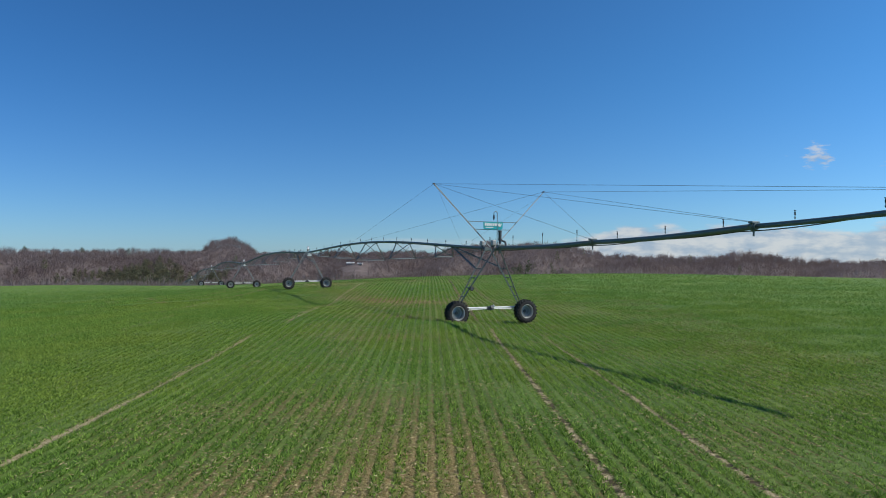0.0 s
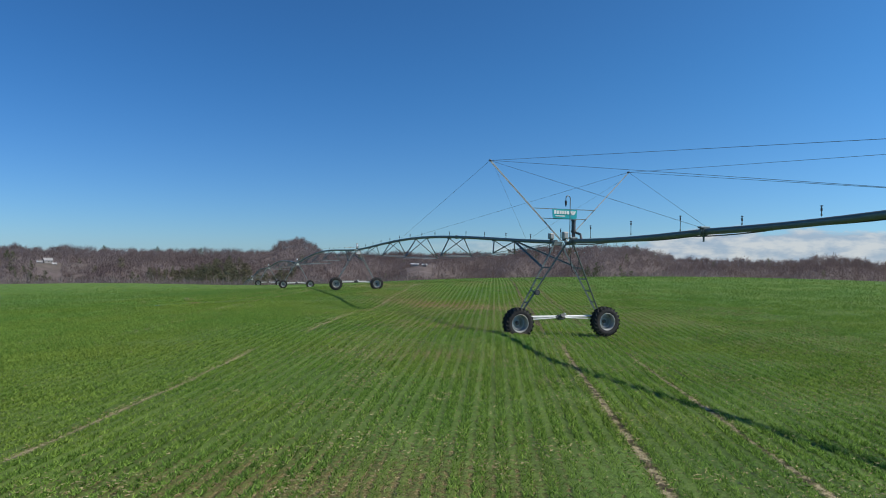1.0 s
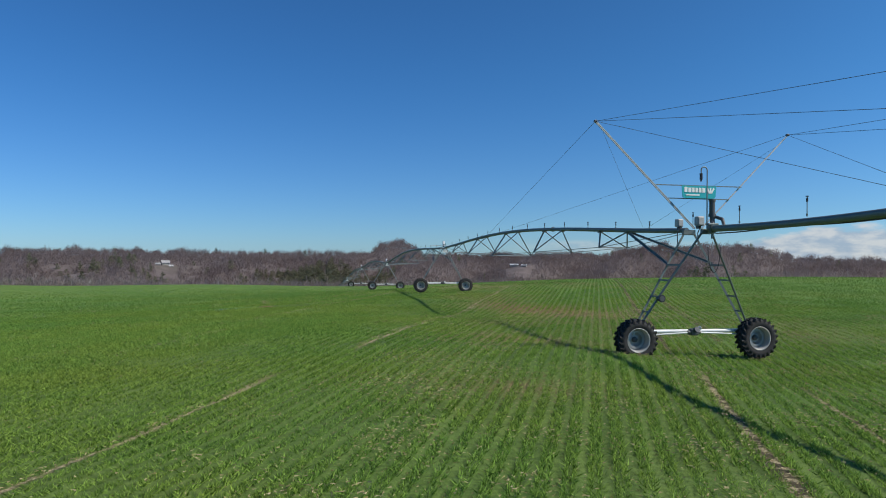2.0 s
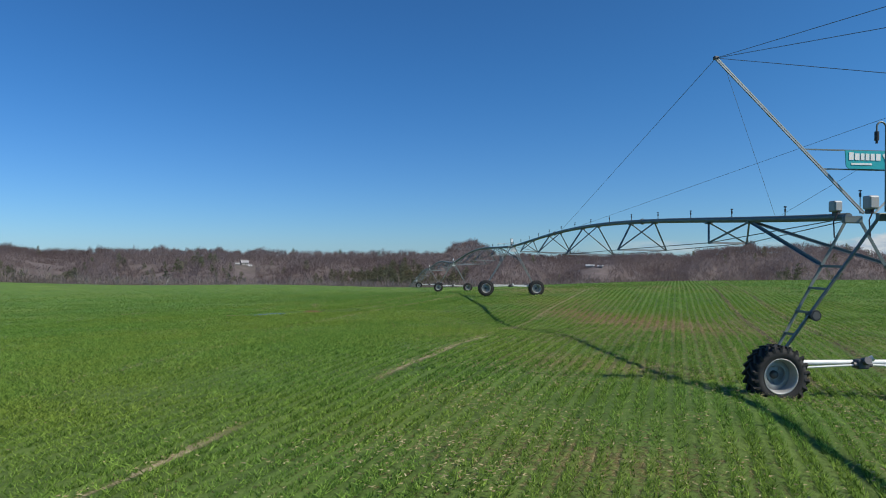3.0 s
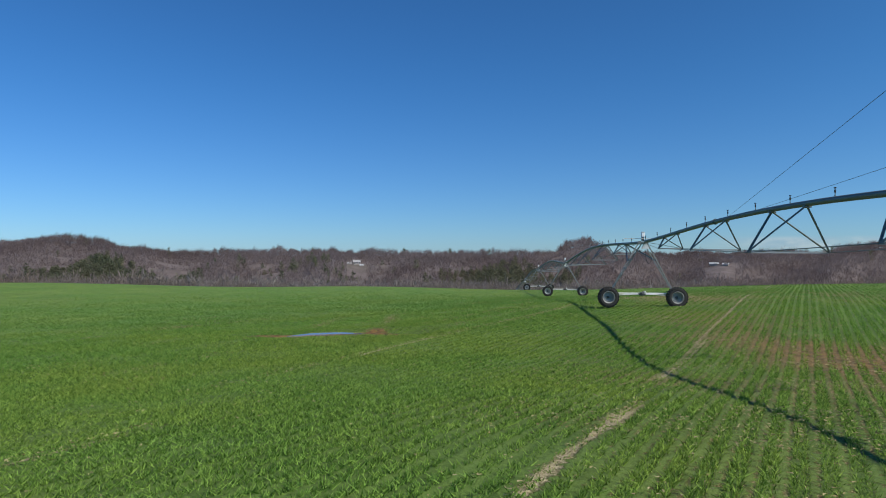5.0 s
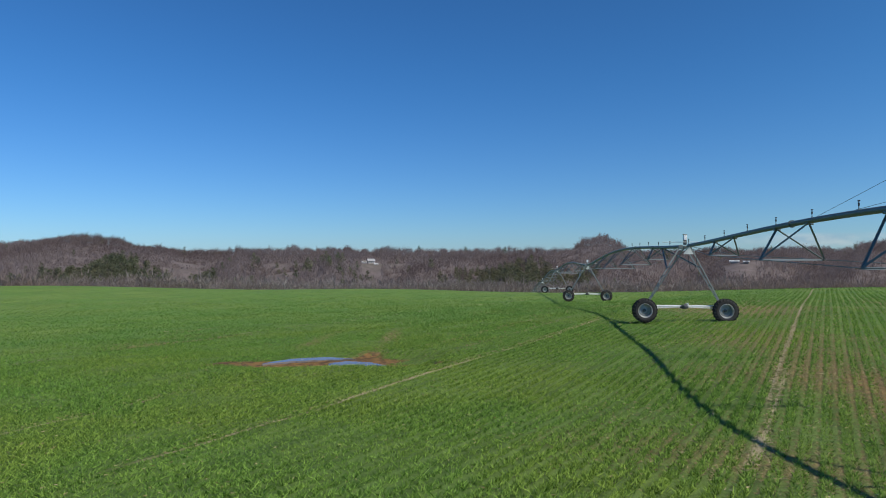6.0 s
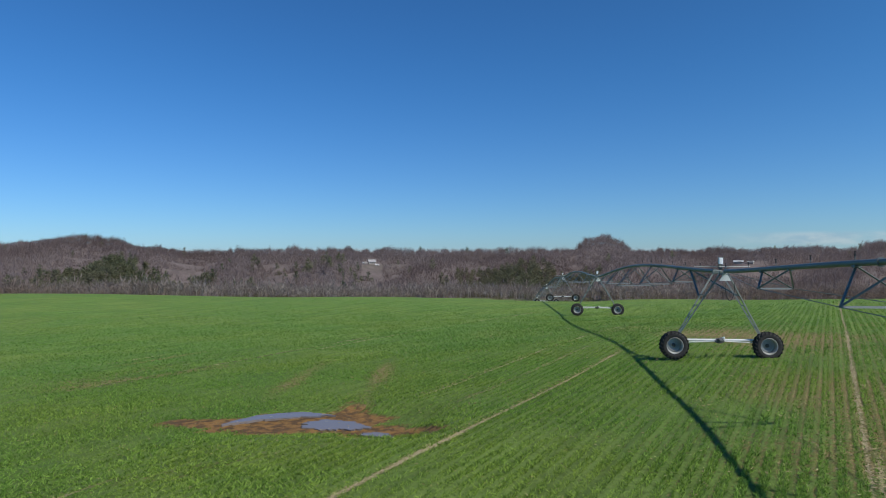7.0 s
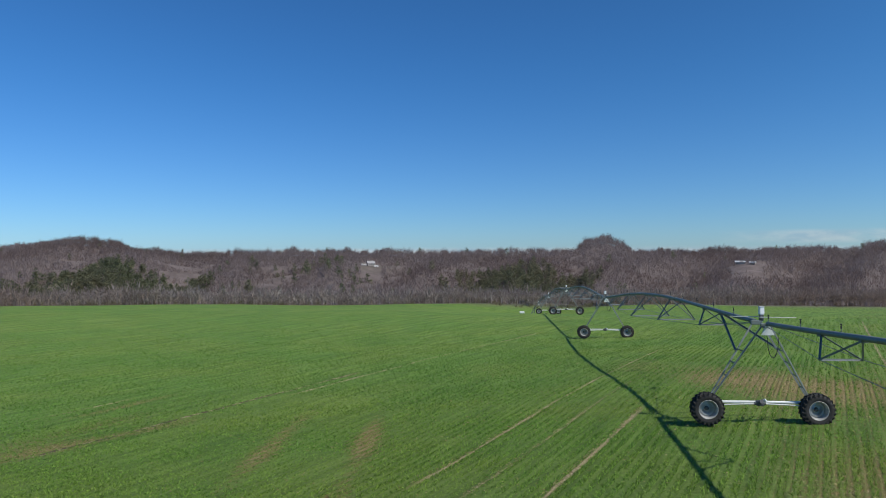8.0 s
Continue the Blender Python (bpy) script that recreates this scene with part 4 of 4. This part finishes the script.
make_building("garage", HOUSE_AZ + 0.55, HOUSE_R - 4, 0.0, 3.0, 2.4, 0.9, 0.5, CREAM, TIN, "low cream garage beside the farmhouse", "garage", 5)
make_building("barn", BARN_AZ, BARN_R, 0.0, 6.6, 4.2, 1.5, 0.8, BARN_WOOD, TIN, "low farm barn with a pale sheet-metal roof", "barn", 5)
make_building("shed", BARN_AZ - 0.85, BARN_R - 8, 0.0, 4.0, 3.6, 1.3, 0.7, BARN_WOOD, TIN, "low farm shed with a pale sheet-metal roof", "shed", -8)

# ---- woods ----


def leafless_material(name, lo, hi, tip):
    m = bpy.data.materials.new(name)
    m.use_nodes = True
    t = m.node_tree
    b = t.nodes["Principled BSDF"]
    b.inputs["Roughness"].default_value, b.inputs["Specular IOR Level"].default_value = 0.9, 0.1
    geo = t.nodes.new("ShaderNodeNewGeometry")
    c = mix_node(t, geo.outputs["Random Per Island"], lo, hi)
    c = mix_node(t, smooth_node(t, noise_node(t, geo.outputs["Position"], 0.02, 5.0, 0.65), 0.4, 0.62), c, tip)
    link(t, c, b.inputs["Base Color"])
    return m


def crown_material(name, lo, hi, tip):
    """Thin twigs and needles that let some light through; one tone for each tree."""
    m = bpy.data.materials.new(name)
    m.use_nodes = True
    t = m.node_tree
    t.nodes.clear()
    out = t.nodes.new("ShaderNodeOutputMaterial")
    geo, tint = t.nodes.new("ShaderNodeNewGeometry"), t.nodes.new("ShaderNodeAttribute")
    tint.attribute_name = "tint"
    each = math_node(t, "ADD", math_node(t, "MULTIPLY", tint.outputs["Fac"], 0.85), math_node(t, "MULTIPLY", geo.outputs["Random Per Island"], 0.15))
    c = mix_node(t, each, lo, hi)
    c = mix_node(t, math_node(t, "MULTIPLY", smooth_node(t, noise_node(t, geo.outputs["Position"], 0.007, 3.0, 0.55), 0.44, 0.58), 0.85), c, tip)
    d, tr, mx = (t.nodes.new("ShaderNode" + k) for k in ("BsdfDiffuse", "BsdfTranslucent", "MixShader"))
    mx.inputs[0].default_value = 0.5
    link(t, c, d.inputs[0])
    link(t, c, tr.inputs[0])
    link(t, d.outputs[0], mx.inputs[1])
    link(t, tr.outputs[0], mx.inputs[2])
    link(t, mx.outputs[0], out.inputs[0])
    return m


def scatter(n, az0, az1, r0, r1, seed):
    g = np.random.RandomState(seed)
    az = g.uniform(az0, az1, n)
    r = np.sqrt(g.uniform(r0**2, r1**2, n))
    return az, r, -5 - r * np.sin(np.radians(az)), 40 + r * np.cos(np.radians(az)), g


def spikes(base, direction, length, width, g, facing=None):
    """One thin triangle for each base point, direction and length, its broad side facing the given way."""
    n = len(base)
    side = np.cross(direction, g.normal(size=(n, 3)) if facing is None else facing)
    side /= np.linalg.norm(side, axis=1, keepdims=True) + 1e-9
    w = width[:, None] * side
    return np.stack([base - w, base + w, base + direction * length[:, None]], 1)


def bare_trees(x, y, h, g, twigs=44, crown_at=0.52, reach=1.0, fine=1.0, trunk=0.014, tones=(0.0, 1.0), bark=None):
    """Leafless trees: a trunk, a few limbs and a rounded haze of fine upswept twigs."""
    n = len(x)
    z = land_z(x, y) - 0.4
    foot = np.stack([x, y, z], -1)
    up = np.stack([g.normal(0, 0.05, n), g.normal(0, 0.05, n), np.ones(n)], -1)
    tris = [spikes(foot, up, h * 0.85, trunk * h, g)]
    k = np.repeat(np.arange(n), 4)
    th = g.uniform(0, 2 * np.pi, len(k))
    base = foot[k] + up[k] * (h[k] * g.uniform(0.28, 0.5, len(k)))[:, None]
    out = np.stack([0.6 * np.cos(th), 0.6 * np.sin(th), g.uniform(0.6, 1.2, len(k))], -1)
    tris.append(spikes(base, out, h[k] * 0.42, 0.7 * trunk * h[k], g))
    k = np.repeat(np.arange(n), twigs)
    m = len(k)
    q = g.normal(size=(m, 3))
    q /= np.linalg.norm(q, axis=1, keepdims=True)
    wide = g.uniform(0.30, 0.48, n)[k] * h[k]
    base = foot[k] + up[k] * (crown_at * h[k])[:, None] + q * np.stack([wide, wide, 0.44 * h[k]], -1) * g.uniform(0.15, 0.9, m)[:, None]
    out = q * 0.6 + np.array((0, 0, 0.75)) + g.normal(0, 0.3, (m, 3))
    out /= np.linalg.norm(out, axis=1, keepdims=True)
    tris.append(spikes(base, out, reach * h[k] * g.uniform(0.12, 0.28, m), fine * h[k] * g.uniform(0.011, 0.026, m), g, q + np.array((0, 0, 0.4)) + g.normal(0, 0.25, (m, 3))))
    k4 = np.repeat(np.arange(n), 4)
    tone = g.uniform(*tones, n)
    stem = tone if bark is None else g.uniform(*bark, n)
    return np.concatenate(tris), np.concatenate([stem, stem[k4], tone[k]])


def evergreens(x, y, h, g, boughs=60):
    n = len(x)
    z = land_z(x, y) - 0.3
    foot = np.stack([x, y, z], -1)
    k = np.repeat(np.arange(n), boughs)
    m = len(k)
    at = g.uniform(0.08, 0.97, m) ** 0.9
    th = g.uniform(0, 2 * np.pi, m)
    rad = h[k] * (0.34 * (1 - at) ** 0.6 * (0.5 + 0.5 * np.minimum(1, at / 0.3)) + 0.02)
    base = foot[k] + np.stack([0.2 * rad * np.cos(th), 0.2 * rad * np.sin(th), at * h[k]], -1)
    out = np.stack([np.cos(th), np.sin(th), g.uniform(-0.1, 0.9, m)], -1)
    out /= np.linalg.norm(out, axis=1, keepdims=True)
    tris = [spikes(base, out, rad * g.uniform(0.8, 1.5, m), 0.032 * h[k] * g.uniform(0.6, 1.3, m), g, np.stack([np.cos(th), np.sin(th), np.full(m, 0.6)], -1) + g.normal(0, 0.3, (m, 3)))]
    tris.append(spikes(foot, np.tile((0, 0, 1.0), (n, 1)), h * 0.98, 0.02 * h, g))
    tone = g.rand(n)
    return np.concatenate(tris), np.concatenate([tone[k], tone])


def pine_share(az, r):
    """Where the evergreens stand among the bare trees."""
    s = 0.95 * np.exp(-((az - 56) / 4.8) ** 4) * np.exp(-((r - 430) / 75) ** 4)
    s = s + 0.85 * np.exp(-((az - 25.5) / 6.0) ** 4) * np.exp(-((r - 440) / 90) ** 4)
    s = s + 0.25 * np.exp(-((az - 41) / 3.0) ** 4) * np.exp(-((r - 520) / 60) ** 4)
    s = s + 0.5 * np.exp(-((az + 9) / 4.0) ** 4) * np.exp(-((r - 470) / 60) ** 4)
    return s + 0.02


BARE = crown_material("bare_winter_twigs", (0.185, 0.147, 0.135), (0.290, 0.238, 0.221), (0.172, 0.131, 0.119))
PALE_BARK = crown_material("pale_bark_twigs", (0.19, 0.155, 0.135), (0.52, 0.47, 0.41), (0.24, 0.185, 0.155))
PINE = crown_material("evergreen_needles", (0.100, 0.116, 0.066), (0.195, 0.205, 0.118), (0.175, 0.165, 0.105))
BRUSH = crown_material("field_edge_brush_twigs", (0.13, 0.115, 0.07), (0.26, 0.235, 0.15), (0.19, 0.145, 0.11))


def crest_at(az):
    return 780 + 60 * np.sin(az * 0.11 + 1) - 110 * np.exp(-((az + 4) / 8.0) ** 2)


az, r, x, y, g = scatter(17000, -48, 84, 285, 900, 11)
raz = g.uniform(-48, 84, 1500)
rr = crest_at(raz) - g.uniform(-5, 75, 1500)
az, r = np.r_[az, raz], np.r_[r, rr]
x, y = -5 - r * np.sin(np.radians(az)), 40 + r * np.cos(np.radians(az))
crest = crest_at(az)
is_pine = g.rand(len(az)) < 0.3 * pine_share(az, r)
keep = r < crest + 8
clear = (np.abs(az - HOUSE_AZ) < 0.95) & (np.abs(r - HOUSE_R + 35) < 48) | (np.abs(az - BARN_AZ + 0.4) < 1.2) & (np.abs(r - BARN_R + 35) < 50)
clear |= (np.abs(az - HOUSE_AZ) < 0.22) & (r > HOUSE_R)
keep &= ~clear
top = r > crest - 45
h = g.uniform(6.0, 9.5, len(az)) + g.uniform(1.0, 4.0, len(az)) * top * step(0.45, 0.7, soft_noise(az, az * 0 + 3, 0.9, 8))
b = keep & ~is_pine & ~top
woods = bare_trees(x[b], y[b], h[b], g, 24, fine=1.2)
b = keep & ~is_pine & top
crown_row = bare_trees(x[b], y[b], h[b], g, 70, 0.52, 0.8, 0.72)
saz = g.uniform(-46, 82, 1300)
sr = crest_at(saz) - g.uniform(0, 22, 1300)
shrubs = bare_trees(-5 - sr * np.sin(np.radians(saz)), 40 + sr * np.cos(np.radians(saz)), g.uniform(3.2, 5.0, 1300), g, 40, 0.45, 0.8)


def canopy(n, seed):
    """The fine upswept branch tips that close the wood between its larger trees, heaped crown by crown."""
    az, r, x, y, g = scatter(n, -47, 83, 350, 840, seed)
    crest = crest_at(az)
    heap = soft_noise(x, y, 5.5, 51)
    ok = (r < crest - 4) & (g.rand(n) < 0.35 + 0.9 * heap)
    ok &= ~((np.abs(az - HOUSE_AZ) < 0.8) & (np.abs(r - HOUSE_R + 22) < 32) | (np.abs(az - BARN_AZ + 0.4) < 1.1) & (np.abs(r - BARN_R + 25) < 36))
    grove = np.maximum(*(np.exp(-((az - a) / da) ** 4 - ((r - d) / 70) ** 4) for a, da, d in ((57.0, 5.6, 505), (26.0, 5.6, 490))))
    ok &= g.rand(n) > 0.85 * grove
    x, y, heap = x[ok], y[ok], heap[ok]
    m = len(x)
    base = np.stack([x, y, land_z(x, y) + (0.6 + 5.0 * heap) * g.uniform(0.2, 1.0, m)], -1)
    way = np.stack([g.normal(0, 0.35, m), g.normal(0, 0.35, m), np.ones(m)], -1)
    face = np.stack([g.normal(0.3, 0.6, m), g.normal(-0.6, 0.6, m), g.normal(0.4, 0.4, m)], -1)
    tone = np.clip(soft_noise(x, y, 9.0, 52) * 0.7 + 0.3 * g.rand(m), 0, 1)
    return spikes(base, way, g.uniform(1.2, 2.8, m), g.uniform(0.07, 0.17, m), g, face), tone


closed = canopy(560000, 53)
tris, tone = (np.concatenate(q) for q in zip(woods, crown_row, shrubs, closed))
tri_object("bare_woods", tris, BARE, "grey-brown leafless winter woods covering the hills", "woods", tint=tone)
p = keep & is_pine
groves = [(x[p], y[p])]
# groves: trees, bearing, half breadth, distance, half depth
for count, a0, da, r0, dr, seed in ((1000, 57.0, 6.0, 505, 62, 41), (700, 26.0, 6.0, 490, 75, 42), (40, 41, 3.0, 520, 60, 43), (60, -8, 5.0, 480, 60, 44), (60, 48, 5.0, 530, 90, 45)):
    pg = np.random.RandomState(seed)
    u, v = pg.uniform(-1.3, 1.3, count * 2), pg.uniform(-1.3, 1.3, count * 2)
    edge = np.hypot(u, v) + 0.6 * (soft_noise(u, v, 0.33, seed) - 0.5)
    inside = pg.rand(len(u)) < 0.75 * (1 - step(0.5, 1.2, edge))
    paz, pr = a0 + da * u[inside], r0 + dr * v[inside]
    groves.append((-5 - pr * np.sin(np.radians(paz)), 40 + pr * np.cos(np.radians(paz))))
x, y = (np.concatenate(q) for q in zip(*groves))
tris, tone = evergreens(x, y, g.uniform(6.0, 11.0, len(x)), g, 80)
tri_object("evergreen_woods", tris, PINE, "olive green cedars and pines among the bare woods", "woods", tint=tone)
_, _, x, y, g = scatter(11000, -45, 80, 170, 245, 12)
edge = wood_line(x, y)
pick = (edge > 195) & (edge < 217)
x, y = x[pick], y[pick]
tall = g.uniform(3.6, 5.8, len(x)) + 1.6 * (g.rand(len(x)) < 0.12)
tris, tone = bare_trees(x, y, tall, g, 26, 0.58, 1.0, 1.0, 0.017, (0.0, 0.35), (0.1, 1.0))
tri_object("field_edge_trees", tris, PALE_BARK, "pale-barked leafless trees along the field edge", "woods", tint=tone)
_, _, x, y, g = scatter(9000, -45, 80, 170, 245, 13)
edge = wood_line(x, y)
pick = (edge > 191) & (edge < 203) & (g.rand(len(x)) < 0.25 + 1.3 * (soft_noise(x, y, 14, 9) - 0.25))
x, y = x[pick], y[pick]
tris, tone = bare_trees(x, y, g.uniform(0.8, 2.0, len(x)), g, 40, 0.45, 1.0, 1.5)
tri_object("field_edge_brush", tris, BRUSH, "tan and olive winter brush along the field edge", "brush", tint=tone)

# ---- the crop, tuft by tuft ----


def crop_material(name, dark, light, dark_warm, light_warm):
    m = bpy.data.materials.new(name)
    m.use_nodes = True
    t = m.node_tree
    t.nodes.clear()
    out = t.nodes.new("ShaderNodeOutputMaterial")
    geo = t.nodes.new("ShaderNodeNewGeometry")
    broad = smooth_node(t, noise_node(t, geo.outputs["Position"], 0.12, 4.0, 0.6), 0.35, 0.7)
    c = mix_node(t, geo.outputs["Random Per Island"], dark, light)
    c = mix_node(t, broad, c, mix_node(t, geo.outputs["Random Per Island"], dark_warm, light_warm))
    d, tr, mx = t.nodes.new("ShaderNodeBsdfDiffuse"), t.nodes.new("ShaderNodeBsdfTranslucent"), t.nodes.new("ShaderNodeMixShader")
    mx.inputs[0].default_value = 0.42
    link(t, c, d.inputs[0])
    link(t, c, tr.inputs[0])
    link(t, d.outputs[0], mx.inputs[1])
    link(t, tr.outputs[0], mx.inputs[2])
    link(t, mx.outputs[0], out.inputs[0])
    return m


def tufts(near, far, pitch, blades, width, height, seed, edge=ROW_START, end=135, thin=None):
    g = np.random.RandomState(seed)
    s = np.arange(edge, 66, ROW_GAP)
    y = np.arange(2, end, pitch)
    s[1::2] -= 0.065
    s, y = (q.ravel() for q in np.meshgrid(s, y))
    y = y + g.uniform(-0.5, 0.5, len(y)) * pitch
    x = s - ROW_LEAN * y
    dist = flight_distance(x, y)
    dist = dist + g.uniform(-1, 1, len(dist)) * (0.5 + 0.16 * dist)
    ok = (dist >= near) & (dist < far)
    # only what lies ahead of the flight
    ok &= (y > 5 + 0.25 * np.abs(x)) & (x < 8 + 0.68 * y) & (x > -12 - 1.35 * y)
    if thin:                                          # the stand thins out gradually with distance
        ok &= g.rand(len(dist)) > step(thin, far, dist)
    s, x, y = s[ok], x[ok], y[ok]
    wild = np.maximum(step(-6, -9, s) * step(58, 50, y), step(-20, -27, s))                      # ragged stand beyond the first wheel track
    x = x + g.normal(0, 1, len(x)) * (0.008 + 0.03 * wild)
    c = cover(x, y)
    for centre, half, y0, y1, *_ in TRACKS:
        gone = (1 - step(half * 0.3, half + 0.06, np.abs(x + ROW_LEAN * y - centre) + g.uniform(-0.06, 0.10, len(x)))) * (y > y0) * (y < y1)
        c = c * (1 - gone)
    clump = 0.60 + 0.8 * soft_noise((x + ROW_LEAN * y) * 1.3, y, 0.24, 27)             # plants stand in clumps along a row
    ok = g.rand(len(x)) < np.clip(c * 1.3 - 0.05, 0, 1) * clump
    x, y, c = x[ok], y[ok], c[ok]
    k = np.repeat(np.arange(len(x)), blades)
    m = len(k)
    bx, by = x[k] + g.normal(0, 0.024, m), y[k] + g.normal(0, pitch * 0.4, m)
    base = np.stack([bx, by, land_z(bx, by) - 0.01], -1)
    lean = np.stack([g.normal(0, 0.62, m), g.normal(0, 0.85, m), np.ones(m)], -1)
    tall = height * g.uniform(0.55, 1.15, m) * (0.55 + 0.5 * c[k])
    return spikes(base, lean, tall, width * g.uniform(0.6, 1.2, m), g)


WHEAT = crop_material("wheat_blades", (0.036, 0.098, 0.014), (0.315, 0.500, 0.105), (0.056, 0.112, 0.014), (0.400, 0.530, 0.105))
WHEAT_MIDDLE = crop_material("standing_wheat_blades", (0.052, 0.125, 0.019), (0.262, 0.440, 0.092), (0.074, 0.138, 0.019), (0.325, 0.460, 0.092))
WHEAT_FAR = crop_material("massed_wheat_blades", (0.088, 0.178, 0.034), (0.190, 0.335, 0.085), (0.108, 0.190, 0.034), (0.230, 0.345, 0.085))
tri_object("wheat_near", tufts(0, 15, 0.055, 6, 0.0105, 0.088, 21), WHEAT, "young green winter wheat blades in drill rows", "crop")
tri_object("wheat_middle", tufts(15, 32, 0.070, 3, 0.0135, 0.090, 22), WHEAT_MIDDLE, "young green winter wheat blades in drill rows", "crop")
tri_object("wheat_far", tufts(32, 88, 0.22, 2, 0.028, 0.10, 23, ROW_START - 120 * ROW_GAP, 170, thin=38), WHEAT_FAR, "young green winter wheat blades in drill rows", "crop")


def residue(n, seed):
    """Pale flakes of last year's straw between the rows."""
    g = np.random.RandomState(seed)
    x, y = g.uniform(-34, 14, n), g.uniform(7, 95, n)
    sparse = 1 - cover(x, y)
    share = 0.04 + 0.5 * step(-8, -5, x) * step(60, 50, y) + 0.5 * sparse * step(-22, -10, x + 0.1 * (y - 60))
    keep = (flight_distance(x, y) < 48) & (g.rand(n) < (0.25 + 1.5 * step(0.45, 0.75, soft_noise(x, y, 1.3, 17))) * share)
    for centre, half, y0, y1, *_ in TRACKS:
        near = (y > y0) & (y < y1) & (np.abs(x + ROW_LEAN * y - centre) < 1.6 * half)
        keep |= near & (flight_distance(x, y) < 30)
    x, y = x[keep], y[keep]
    base = np.stack([x, y, land_z(x, y) + g.uniform(0.04, 0.10, len(x))], -1)
    way = np.stack([g.normal(size=len(x)), g.normal(size=len(x)), g.uniform(-0.1, 0.25, len(x))], -1)
    way /= np.linalg.norm(way, axis=1, keepdims=True)
    size = 1 + 0.25 * step(48, 62, y)
    return spikes(base, way, size * g.uniform(0.03, 0.09, len(x)), size * g.uniform(0.006, 0.012, len(x)), g)


STRAW = leafless_material("dry_straw", (0.24, 0.185, 0.085), (0.52, 0.44, 0.25), (0.34, 0.265, 0.13))
tri_object("straw_residue", residue(420000, 31), STRAW, "scattered pale straw and stones between crop rows", "straw")
